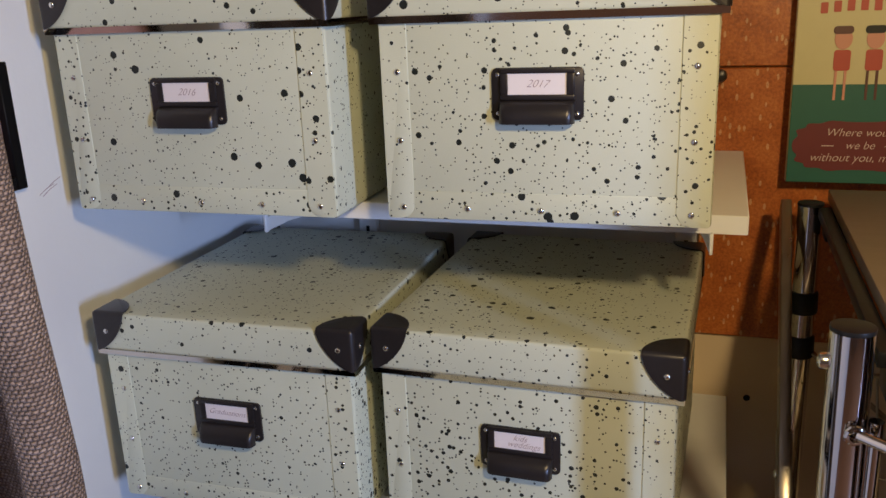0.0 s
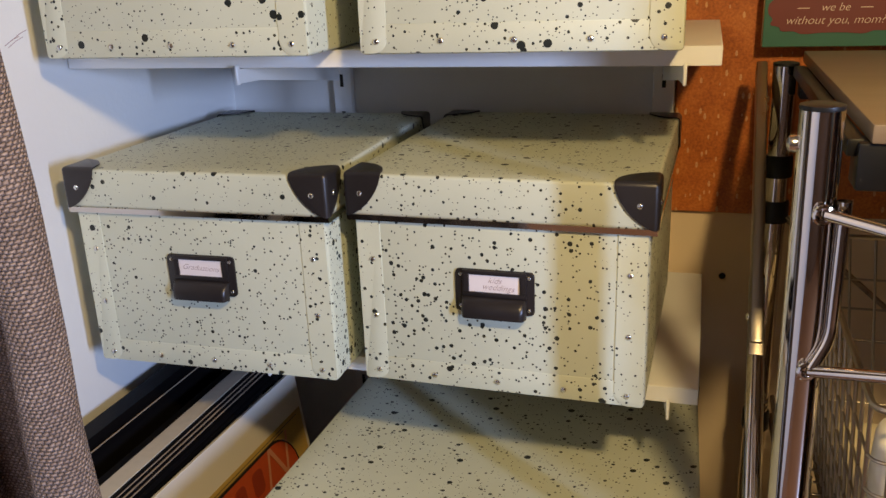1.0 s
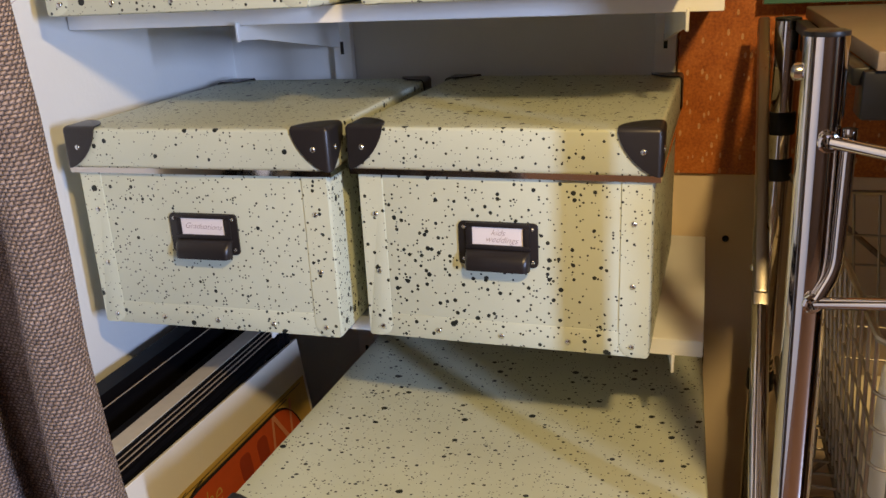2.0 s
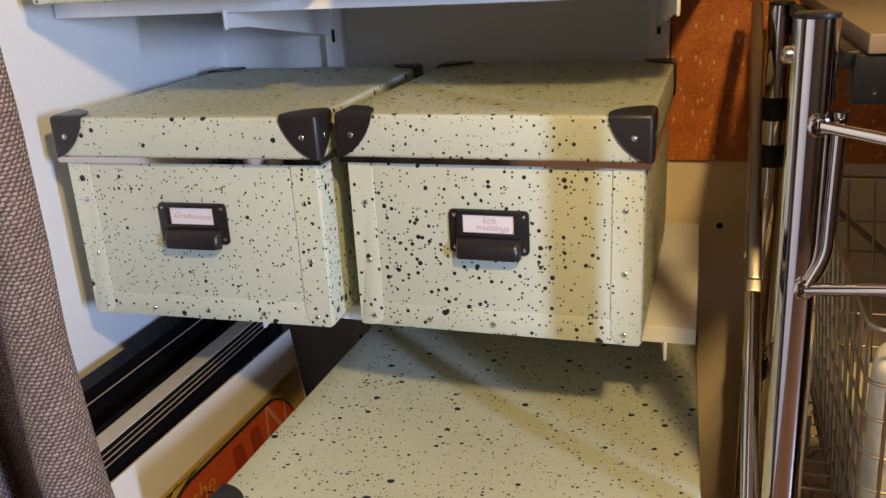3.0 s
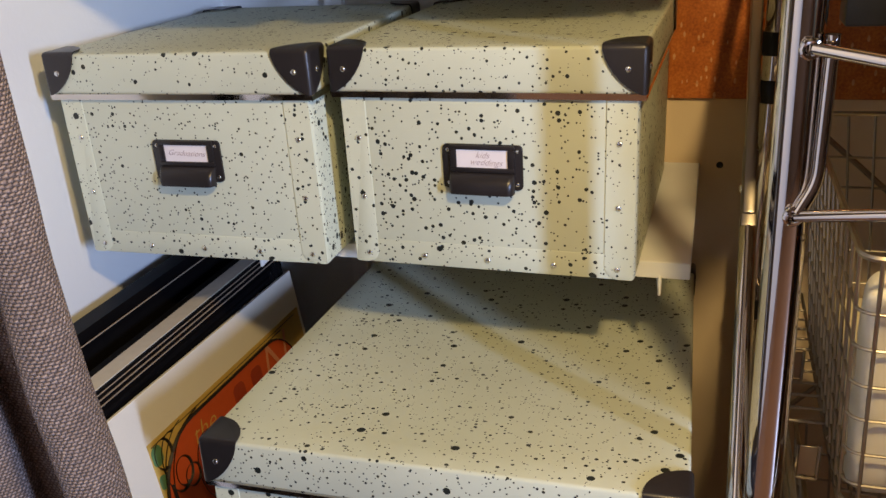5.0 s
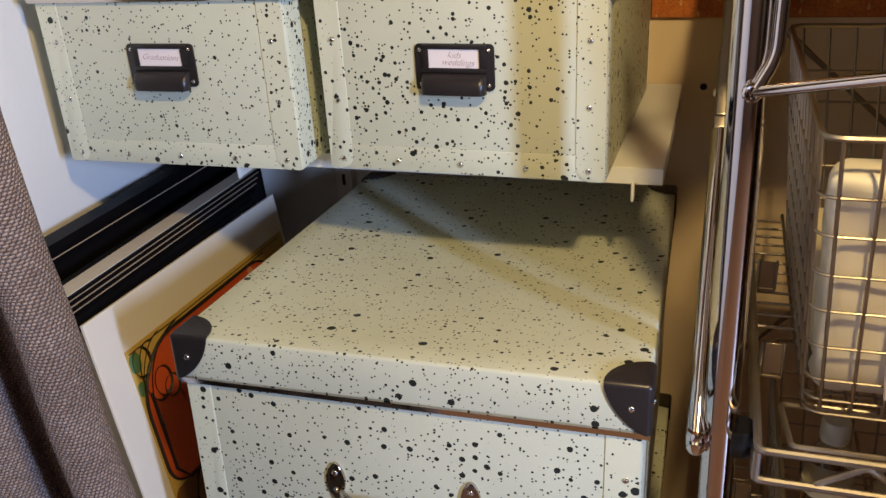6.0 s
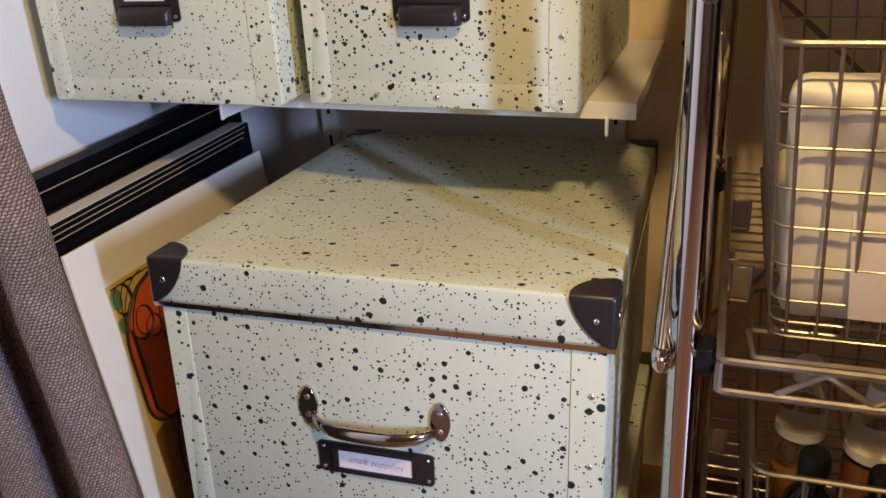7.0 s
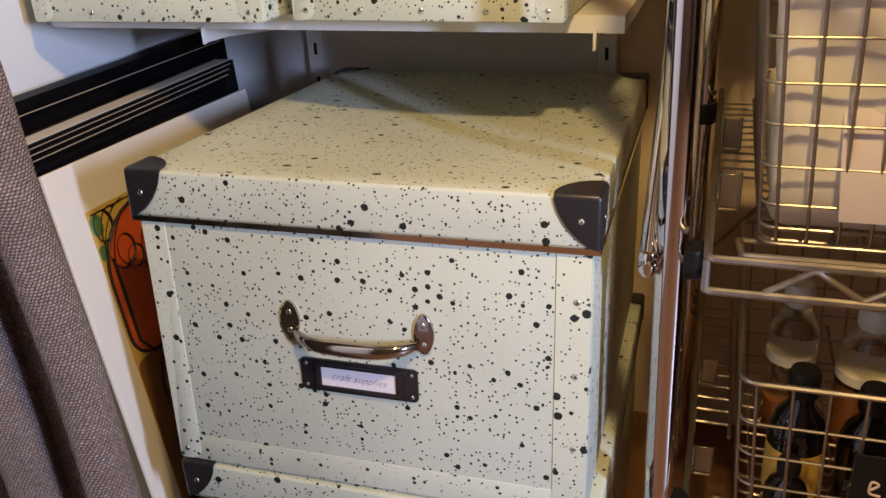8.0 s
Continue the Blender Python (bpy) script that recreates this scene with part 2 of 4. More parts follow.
def dome(r, h, seg=10):
    """A rivet head that faces -y, its base at y = 0."""
    bm = lathe([(r, 0), (r * 0.97, h * 0.35), (r * 0.75, h * 0.75), (r * 0.4, h * 0.95), (r * 0.1, h)], seg)
    bmesh.ops.rotate(bm, verts=bm.verts, cent=(0, 0, 0), matrix=Matrix.Rotation(radians(90), 3, "X"))
    return bm


RIVET = mesh_of(dome(0.0028, 0.0018), "rivet", STEEL)
SCREW = mesh_of(dome(0.0019, 0.0013), "screw", STEEL)


def writing(text, size, material, shear=0.25, width=None):
    """Letters in the built-in font as a flat mesh that faces -y, centred."""
    cu = bpy.data.curves.new("writing", "FONT")
    cu.body = text
    cu.size = size
    cu.shear = shear
    cu.offset = -0.016 * size
    cu.align_x = "CENTER"
    cu.align_y = "CENTER"
    cu.space_line = 0.8
    cu.extrude = 0.0001
    ob = new("writing", cu)
    bpy.context.view_layer.update()
    me = bpy.data.meshes.new_from_object(ob.evaluated_get(bpy.context.evaluated_depsgraph_get()))
    bpy.data.objects.remove(ob)
    k = 1.0
    if width:
        xs = [v.co.x for v in me.vertices]
        k = width / (max(xs) - min(xs))
    me.transform(Matrix.Rotation(radians(90), 4, "X") @ Matrix.Diagonal((k, k, 1, 1)))
    me.materials.clear()
    me.materials.append(material)
    return me


# ---- room ----
X0, X1, Y0, Y1 = -0.319, 2.20, -2.40, 0.366
wall_left = part("wall_left", block(X0 - 0.10, X0, Y0, Y1 + 0.1, FLOOR, CEIL), WHITE_WALL)
tagged(wall_left, "white painted side wall of the alcove", "wall", kind="structure")
wall_back = thing("wall_back", "white back wall, orange pressed board fixed above", "wall", kind="structure")
part("wall_face", block(X0, 0.268, Y1, Y1 + 0.1, FLOOR, CEIL), WHITE_WALL, wall_back)
# right of the uprights the warm light is put into the wall's colour
part("wall_face", block(0.268, X1, Y1, Y1 + 0.1, FLOOR, CEIL), WARM_LIT_WALL, wall_back, "part of the white wall, warm lamp light in its colour")
wall_front = part("wall_front", block(X0, X1, Y0 - 0.1, Y0, FLOOR, CEIL), ROOM)
tagged(wall_front, "plain painted wall of the room", "wall", kind="structure")
bm = block(X1, X1 + 0.1, Y0 - 0.1, Y1 + 0.1, FLOOR, 0.30)
block(X1, X1 + 0.1, Y0 - 0.1, Y1 + 0.1, 2.10, CEIL, bm=bm)
block(X1, X1 + 0.1, Y0 - 0.1, -1.95, 0.30, 2.10, bm=bm)
block(X1, X1 + 0.1, -1.25, Y1 + 0.1, 0.30, 2.10, bm=bm)
wall_right = part("wall_right", bm, ROOM)
tagged(wall_right, "plain painted wall with a window opening", "wall", kind="structure")
# unseen wall, added to keep window_light off the rack and its packets
wall_jamb = part("wall_jamb", block(0.725, X1, -0.40, -0.36, FLOOR, CEIL), ROOM)
tagged(wall_jamb, "added unseen wall that keeps window light off the rack", "wall", kind="structure")
floor = part("floor", block(X0 - 0.1, X1 + 0.1, Y0 - 0.1, Y1 + 0.1, FLOOR - 0.05, FLOOR), FLOOR_WOOD)
tagged(floor, "dark brown wooden floor", "floor", kind="structure")
# unseen ceiling, coloured dark so little light bounces into the shadows
ceiling = part("ceiling", block(X0 - 0.1, X1 + 0.1, Y0 - 0.1, Y1 + 0.1, CEIL, CEIL + 0.05), painted_wall("low_bounce_ceiling", (0.17, 0.14, 0.11)))
tagged(ceiling, "plain unseen ceiling, dark to cut bounced light", "ceiling", kind="structure")


# ---- storage boxes ----
def corner_cap(sx, sy, wide, tall):
    """A pressed metal corner that wraps three faces; sx, sy: the way in along x and y from the corner at the origin."""
    bm = bmesh.new()
    n = 9
    o = bm.verts.new((0, 0, 0))
    low = bm.verts.new((0, 0, -tall))
    ax = bm.verts.new((sx * wide, 0, 0))
    ay = bm.verts.new((0, sy * wide, 0))

    def curve(f):
        return [bm.verts.new(f(i / n)) for i in range(1, n)]

    def bulge(t, e=1.25):
        a = t * math.pi / 2
        return math.cos(a) ** e, math.sin(a) ** e

    front = curve(lambda t: (sx * wide * bulge(t)[0], 0, -tall * bulge(t)[1]))
    flank = curve(lambda t: (0, sy * wide * bulge(t)[0], -tall * bulge(t)[1]))
    over_top = curve(lambda t: (sx * wide * bulge(t, 1.0)[0], sy * wide * bulge(t, 1.0)[1], 0))
    bm.faces.new([o, ax] + front + [low])
    bm.faces.new([o, low] + flank[::-1] + [ay])
    bm.faces.new([o, ay] + over_top[::-1] + [ax])
    bm.edges.ensure_lookup_table()
    shared = [e for e in bm.edges if len(e.link_faces) == 2]
    bmesh.ops.bevel(bm, geom=shared, offset=0.0035, segments=3, profile=0.5, affect="EDGES")
    bmesh.ops.recalc_face_normals(bm, faces=bm.faces)
    middle = sum((f.normal.dot(f.calc_center_median() - Vector((sx * wide, sy * wide, -tall))) for f in bm.faces))
    if middle < 0:
        bmesh.ops.reverse_faces(bm, faces=bm.faces)
    bmesh.ops.solidify(bm, geom=bm.faces[:], thickness=-0.0012)
    return bm


def storage_box(label, category, W, D, H, m, lid_h, holder, group, strip=0.030, strip_l=0.026, fold=0.024, lid_over=0.0035, front_rivets=(), note="", note_size=0.008, with_handle=False, sag=0.0):
    """A lidded speckled box; its base's middle is the origin and its front faces -y."""
    box = thing("storage_box", label, category, m, group)
    hb = H - lid_h
    y = -D / 2
    part("body", block(-W / 2, W / 2, y, D / 2, 0, H - 0.022, 0.0035, 3), PAPER, box)
    # folded paper flaps on the front
    part("side_flap", slab(rounded(W / 2 - strip, W / 2 - 0.001, 0.001, hb + 0.01, (0.011, 0.002, 0, 0)), y + 0.001, 0.0019, bevel=0.0006), PAPER, box)
    part("side_flap", slab(rounded(-W / 2 + 0.001, -W / 2 + strip_l, 0.001, hb + 0.01, (0.002, 0.011, 0, 0)), y + 0.001, 0.0016, bevel=0.0006), PAPER, box)
    part("bottom_flap", slab([(-W / 2 + strip_l * 0.7, 0.001), (W / 2 - strip * 0.7, 0.001), (W / 2 - strip * 0.7, fold), (-W / 2 + strip_l * 0.7, fold)], y + 0.001, 0.0014, bevel=0.0004), PAPER, box)
    for x, z in front_rivets:
        put_at(part("rivet", RIVET, STEEL, box), x, y - 0.0007, z)
    # lid with its metal rim and corners
    lo = lid_over
    bm = block(-W / 2 - lo, W / 2 + lo, y - lo, D / 2 + lo, hb + 0.004, H, 0.003, 3)
    if sag:
        # the board dips between its stiff edges
        for i in range(1, 16):
            for way, at in (((1, 0, 0), (-W / 2 + W * i / 16, 0, 0)), ((0, 1, 0), (0, y + D * i / 16, 0))):
                bmesh.ops.bisect_plane(bm, geom=bm.verts[:] + bm.edges[:] + bm.faces[:], plane_co=at, plane_no=way)
        for v in bm.verts:
            if v.co.z > H - 0.0005:
                u, w = min(1.0, abs(v.co.x) / (W / 2)), min(1.0, abs(v.co.y) / (D / 2))
                v.co.z -= sag * (1 - u * u) * (1 - w * w)
    lid = part("lid", bm, PAPER, box)
    a, b, c = W / 2 + lo + 0.0012, y - lo - 0.0012, D / 2 + lo + 0.0012
    bm = bmesh.new()
    for x0, x1, y0, y1 in ((-a, a, b, b + 0.004), (-a, a, c - 0.004, c), (-a, -a + 0.004, b + 0.004, c - 0.004), (a - 0.004, a, b + 0.004, c - 0.004)):
        block(x0, x1, y0, y1, hb - 0.0012, hb + 0.0045, bm=bm)
    for v in bm.verts:
        if v.co.z < hb:
            v.co.y += 0.0016 * (1 if v.co.y < 0 else -1)
    part("rim", bm, RIM, lid, "polished metal rim")
    for sx in (1, -1):
        for sy in (1, -1):
            cap = part("corner_cap", corner_cap(sx, sy, 0.035, lid_h - 0.002), CAP, lid, "dark metal corner cap")
            put_at(cap, -sx * (W / 2 + lo + 0.0012), (y - lo - 0.0012) if sy > 0 else (D / 2 + lo + 0.0012), H + 0.0012)
            if sy > 0:
                r = put_at(part("rivet", RIVET, STEEL, lid), -sx * (W / 2 + lo - 0.013), y - lo - 0.0022, H - lid_h * 0.42)
                r = put_at(part("rivet", RIVET, STEEL, lid), -sx * (W / 2 + lo + 0.0022), y - lo + 0.013, H - lid_h * 0.42, 0, 0, -sx * 90)
    # label holder
    if holder:
        hx, hz, hw, hh, pull = holder
        plate = slab(rounded(hx - hw / 2, hx + hw / 2, hz - hh / 2, hz + hh / 2, 0.004), y + 0.0002, 0.0022, bevel=0.0006)
        hold = part("label_holder", plate, CAP, box, "dark brown metal label holder")
        lw, lh = hw * 0.64, hh * (0.40 if pull else 0.58)
        lx, lz = hx, hz + (hh * 0.19 if pull else 0.0)
        bm = bmesh.new()
        for x0, x1, z0, z1 in ((lx - lw / 2 - 0.006, lx + lw / 2 + 0.006, lz + lh / 2, lz + lh / 2 + 0.004), (lx - lw / 2 - 0.006, lx + lw / 2 + 0.006, lz - lh / 2 - 0.004, lz - lh / 2),
                               (lx - lw / 2 - 0.006, lx - lw / 2, lz - lh / 2, lz + lh / 2), (lx + lw / 2, lx + lw / 2 + 0.006, lz - lh / 2, lz + lh / 2)):
            block(x0, x1, y - 0.0042, y - 0.0016, z0, z1, 0.0008, 2, bm=bm)
        part("window_frame", bm, CAP, hold)
        part("paper_label", block(lx - lw / 2 - 0.0005, lx + lw / 2 + 0.0005, y - 0.0027, y - 0.0019, lz - lh / 2 - 0.0005, lz + lh / 2 + 0.0005), NOTE, hold, "white paper label with pencil writing")
        if note:
            put_at(part("writing", writing(note, note_size, INK, 0.45), INK, hold), lx, y - 0.0029, lz, 0, 2, 0)
        for sx in (-1, 1):
            for sz in (-1, 1):
                put_at(part("screw", SCREW, STEEL, hold), hx + sx * (hw / 2 - 0.0048), y - 0.002, hz + sz * (hh / 2 - 0.0052))
        if pull:
            bm = bmesh.new()
            prof = [(0.0, 0.0175), (0.004, 0.0165), (0.0085, 0.0135), (0.0115, 0.009), (0.0122, 0.004), (0.0115, 0.0), (0.0100, 0.0), (0.0104, 0.004), (0.0096, 0.0082), (0.0072, 0.0118), (0.004, 0.0145), (0.0, 0.0155)]
            cols = []
            pw = hw * 0.41
            for x, k in ((-pw, 0.35), (-pw * 0.97, 0.7), (-pw * 0.9, 0.93), (-pw * 0.8, 1.0), (pw * 0.8, 1.0), (pw * 0.9, 0.93), (pw * 0.97, 0.7), (pw, 0.35)):
                cols.append([bm.verts.new((hx + x, y - 0.0018 - d * k, hz - hh / 2 - 0.002 + h)) for d, h in prof])
            for p, q in zip(cols, cols[1:]):
                for i in range(len(prof)):
                    j = (i + 1) % len(prof)
                    bm.faces.new((p[i], p[j], q[j], q[i]))
            bm.faces.new(cols[0])
            bm.faces.new(cols[-1][::-1])
            part("cup_pull", bm, CAP, hold, "dark metal cup pull")
    if with_handle:
        hx, hz, span = with_handle
        pts = []
        for i in range(21):
            t = i / 20 * 2 - 1
            pts.append((hx + t * span / 2 * 0.93, y - 0.004 - 0.0165 * (1 - abs(t) ** 4.0), hz - 0.0095 - 0.0025 * (1 - t * t)))
        bm = bmesh.new()
        rings = []
        for i, p in enumerate(pts):
            t = abs(i / 20 * 2 - 1)
            ry, rz = 0.0042, 0.0068 - 0.0022 * t ** 2
            rings.append([bm.verts.new((p[0], p[1] + ry * math.cos(2 * math.pi * k / 12), p[2] + rz * math.sin(2 * math.pi * k / 12))) for k in range(12)])
        for p, q in zip(rings, rings[1:]):
            for k in range(12):
                bm.faces.new((p[k], p[(k + 1) % 12], q[(k + 1) % 12], q[k]))
        bm.faces.new(rings[0])
        bm.faces.new(rings[-1][::-1])
        grip = part("handle", bm, NICKEL, box, "polished nickel bow handle")
        for s in (-1, 1):
            outline = []
            for i in range(24):
                a = 2 * math.pi * i / 24
                outline.append((hx + s * (span / 2 + 0.001) + 0.0085 * math.cos(a), hz + 0.0165 * math.sin(a) * (1.0 - 0.12 * math.cos(2 * a))))
            part("foot_plate", slab(outline, y + 0.0002, 0.0030, bevel=0.0010), NICKEL, grip)
            for dz in (-0.0085, 0.0085):
                put_at(part("rivet", RIVET, STEEL, grip), hx + s * (span / 2 + 0.001), y - 0.0028, hz + dz)
    return box


GROUP = "speckled storage boxes"
rivets = [(0.1150, 0.0105), (0.1150, 0.0665), (0.1150, 0.122), (-0.1150, 0.0105), (-0.1150, 0.066), (-0.1150, 0.121), (-0.060, 0.0105), (0.0, 0.0105), (0.060, 0.0105)]
SMALL = dict(W=0.260, D=0.318, H=0.2010, lid_h=0.0415, group=GROUP, front_rivets=rivets, strip=0.026, strip_l=0.024, lid_over=0.0042, sag=0.003)


def stand(x, yf, z, D, yaw, tip=0.0):
    """The pose of a box whose front's middle is at x, yf; tip: degrees by which it leans back."""
    return pose(x, yf, z, -tip, 0, yaw) @ pose(0, D / 2, 0)


storage_box("sage green speckled box on the lower shelf, labelled kids weddings", "storage box", m=stand(0.1360, -0.002, 0.790, 0.318, -1.0), holder=(-0.001, 0.0985, 0.071, 0.040, True), note="kids\n   weddings", note_size=0.0078, **SMALL)
storage_box("sage green speckled box by the wall on the lower shelf", "storage box", m=stand(-0.1465, -0.017, 0.790, 0.318, 1.4), holder=(-0.001, 0.100, 0.071, 0.040, True), note="Graduations", note_size=0.0078, **SMALL)
storage_box("sage green speckled box on the upper shelf, labelled 2016", "storage box", m=stand(-0.1475, -0.018, 1.093, 0.318, 1.4), holder=(-0.001, 0.100, 0.071, 0.040, True), note="2016", note_size=0.0085, **SMALL)
storage_box("sage green speckled box on the upper shelf, labelled 2017", "storage box", m=stand(0.1545, -0.002, 1.093, 0.318, 1.7), holder=(-0.002, 0.103, 0.071, 0.040, True), note="2017", note_size=0.0085, **SMALL)
LARGE = dict(W=0.387, D=0.470, H=0.288, lid_h=0.044, group=GROUP, strip=0.028, strip_l=0.024, fold=0.028)
side = [(0.182, 0.072), (0.182, 0.139), (0.182, 0.203), (0.182, 0.012), (-0.184, 0.012)]
TIP = 3.0
storage_box("large sage green speckled box with a handle, labelled craft supplies", "storage box", m=stand(0.1260, -0.187, 0.412, 0.470, 1.3, TIP), holder=(-0.001, 0.112, 0.106, 0.031, False), note="craft supplies", note_size=0.0095, with_handle=(0.0, 0.162, 0.117), front_rivets=side, sag=0.012, **LARGE)
lower_box = storage_box("large sage green speckled box on the floor, crushed under another", "storage box", m=stand(0.133, -0.188, FLOOR, 0.470, 1.0), holder=(-0.001, 0.096, 0.107, 0.034, False), with_handle=(0.0, 0.148, 0.117), front_rivets=side, **{**LARGE, "H": 0.2665})
# the lower box has given way towards its back
for ob in [lower_box] + lower_box.children_recursive:
    if ob.type == "MESH" and ob.data.users == 1 and not ob.name.startswith("writing"):
        off = ob.matrix_basis.translation.copy()
        for v in ob.data.vertices:
            z = v.co.z + off.z
            v.co.z = z * (1 - math.tan(radians(TIP)) * (v.co.y + off.y + 0.235) / 0.2665) - off.z


# ---- shelves, brackets, uprights ----
def wall_shelf(z, x0, x1, y0, label):
    s = thing("wall_shelf", label, "shelf", pose(0, 0, 0), "wall shelves")
    part("board", block(x0, x1, y0 + 0.0006, 0.352, z - 0.016, z, 0.0008, 1), SHELF, s)
    part("front_edging", block(x0 + 0.0005, x1 - 0.0005, y0, y0 + 0.0006, z - 0.0155, z - 0.0005), SHELF, s)
    return s


wall_shelf(1.092, -0.3165, 0.313, 0.050, "white melamine shelf board holding two boxes")
wall_shelf(0.789, -0.3165, 0.311, 0.043, "white melamine lower shelf board holding two boxes")


def bracket(z, x, xb, y0):
    b = thing("shelf_bracket", "white steel bracket under a shelf board", "bracket", pose(0, 0, z), "shelf brackets")
    bm = bmesh.new()
    out = [(y0, -0.010), (y0 + 0.004, -0.013), (y0 + 0.05, -0.016), (0.345, -0.050), (0.345, 0.0), (y0, 0.0)]
    slab(out, xb + 0.0015, 0.003, "x", bm)
    for v in bm.verts:
        v.co.x += (x - xb) * (0.345 - v.co.y) / (0.345 - y0)
    part("arm", bm, SHELF, b)
    part("tip", block(x - 0.0015, x + 0.0015, y0 - 0.003, y0 + 0.003, -0.014, 0.004, 0.0008, 1), SHELF, b)
    return b


for z, yy in ((1.0755, 0.041), (0.7725, 0.039)):
    bracket(z, -0.120, -0.152, yy)
    bracket(z, 0.285, 0.255, yy)
for x in (-0.152, 0.255):
    up = thing("wall_upright", "white slotted steel upright screwed to the wall", "upright", pose(x, Y1, 0), "wall uprights")
    part("channel", block(-0.0125, 0.0125, -0.012, -0.0005, 0.35, 1.75, 0.001, 1), SHELF, up)
    slot = mesh_of(block(-0.0022, 0.0022, -0.0128, -0.0115, -0.008, 0.008), "slot", BLACK)
    for k in range(28):
        put_at(part("slot", slot, BLACK, up), 0.0, 0.0, 0.40 + k * 0.048)

# orange pressed-board panels on the back wall
for i in range(6):
    for z0, z1 in ((0.866, 1.1835), (1.185, 1.502), (1.5035, 1.82)):
        part("panel", block(0.269 + i * 0.3195, 0.269 + i * 0.3195 + 0.318, Y1 - 0.008, Y1 - 0.0005, z0, z1, 0.0012, 1), CORK, wall_back, "orange pressed board panel")

hole = part("wall_plug", lathe([(0.0036, 0), (0.0042, 0.001), (0.0026, 0.0016), (0.0012, 0.0006)], 12), BLACK)
hole.matrix_world = pose(0.3345, Y1 - 0.0002, 0.783, 90, 0, 0)
tagged(hole, "dark screw hole in the white back wall", "screw hole")
peg = part("wall_peg", lathe([(0.006, 0), (0.0065, 0.006), (0.0075, 0.012), (0.006, 0.016), (0.002, 0.0175)], 14), CAP)
peg.matrix_world = pose(0.284, Y1 - 0.0082, 1.176, 90, 0, 0)
tagged(peg, "dark brown knob on the orange wall panel", "wall knob")


# ---- picture frames leaning on the side wall ----
def picture_frame(label, m, length, height, bar, thick, face, ridges, colour):
    """A framed picture; local x is out of the picture, y along it, z up; the origin at the top corner nearest the viewer."""
    f = thing("picture_frame", label, "picture frame", m, "framed pictures")
    steps = [(0.0, thick), (bar * 0.12, thick)]
    for i in range(ridges):
        s = 0.18 + 0.72 * i / ridges
        w = 0.72 / ridges
        steps += [(bar * s, thick), (bar * (s + 0.15 * w), thick - 0.0035), (bar * (s + 0.45 * w), thick - 0.0035), (bar * (s + 0.6 * w), thick - 0.0008)]
    steps += [(bar * 0.93, thick - 0.001), (bar, thick - 0.004), (bar, 0.0), (0.0, 0.0)]
    n = len(steps)

    def member(name, place):
        bm = bmesh.new()
        ends = [[bm.verts.new(place(s, o, k)) for s, o in steps] for k in (0, 1)]
        for i in range(n):
            j = (i + 1) % n
            bm.faces.new((ends[0][i], ends[0][j], ends[1][j], ends[1][i]))
        bm.faces.new(ends[0][::-1])
        bm.faces.new(ends[1])
        part(name, bm, colour, f)

    member("top_moulding", lambda s, o, k: (o, (s, length - s)[k], -s))
    member("bottom_moulding", lambda s, o, k: (o, (s, length - s)[k], -height + s))
    member("side_moulding", lambda s, o, k: (o, s, (-s, -height + s)[k]))
    member("side_moulding", lambda s, o, k: (o, length - s, (-s, -height + s)[k]))
    part("mat_board", block(0.004, face, bar - 0.002, length - bar + 0.002, -height + bar - 0.002, -bar + 0.002), MAT_BOARD, f, "cream mat board")
    return f


ridged = picture_frame("ridged black picture frame leaning behind a matted print", pose(-0.246, -0.285, 0.697, 0, -3.0, 0), 0.515, 0.548, 0.040, 0.036, 0.020, 3, BLACK_FRAME)
part("top_edge", block(0.012, 0.034, 0.004, 0.511, 0.0003, 0.0016, 0.0004, 1), EDGE, ridged, "pale strip along the top")
# reflections on the ridges, built as thin pale strips
for k in range(3):
    part("inlay_line", block(0.0352, 0.0367, 0.008 + k * 0.005, 0.507 - k * 0.005, -0.0038 - k * 0.0060, -0.0030 - k * 0.0060), GLINT, ridged, "thin pale line for the glint on a ridge")
plain_frame = picture_frame("plain black frame leaning against the white side wall", pose(-0.297, -0.285, 0.721, 0, -2.2, 0), 0.600, 0.577, 0.051, 0.024, 0.009, 1, BLACK_FRAME)
# one such painted reflection on the plain frame
part("inlay_line", block(0.0236, 0.0246, 0.012, 0.588, -0.0150, -0.0140), GLINT, plain_frame)
pf = thing("matted_print", "cream matted print with an orange poster, leaning on frames", "matted print", pose(-0.207, -0.139, 0.669, -1.5, -8.0, 0))
part("mat_board", block(0, 0.004, 0.0, 0.376, -0.515, 0.0, 0.0005, 1), MAT_BOARD, pf, "cream mat board")
RED = plain("poster_orange_red", (0.56, 0.085, 0.018), 0.5, vary=0.18, scale=90, relief=0.0)
PEACH = plain("poster_peach", (0.66, 0.27, 0.14), 0.5, vary=0.15, scale=90, relief=0.0)
DEEP = plain("poster_brick_red", (0.34, 0.045, 0.015), 0.5, vary=0.2, scale=90, relief=0.0)
GOLD = plain("poster_ochre", (0.58, 0.38, 0.09), 0.5, vary=0.2, scale=120, relief=0.0)
DARK_OCHRE = plain("poster_dark_ochre", (0.20, 0.085, 0.025), 0.5, vary=0.4, scale=60, relief=0.0)
LEAF = plain("poster_green", (0.10, 0.20, 0.09), 0.5, vary=0.25, scale=120, relief=0.0)
LINE = plain("poster_black_line", (0.018, 0.012, 0.010), 0.5, vary=0.2, scale=120, relief=0.0)
FX = 0.010
poster = part("poster", block(FX, FX + 0.0006, 0.043, 0.375, -0.50, -0.074), GOLD, pf, "art nouveau style poster in orange, ochre and green")
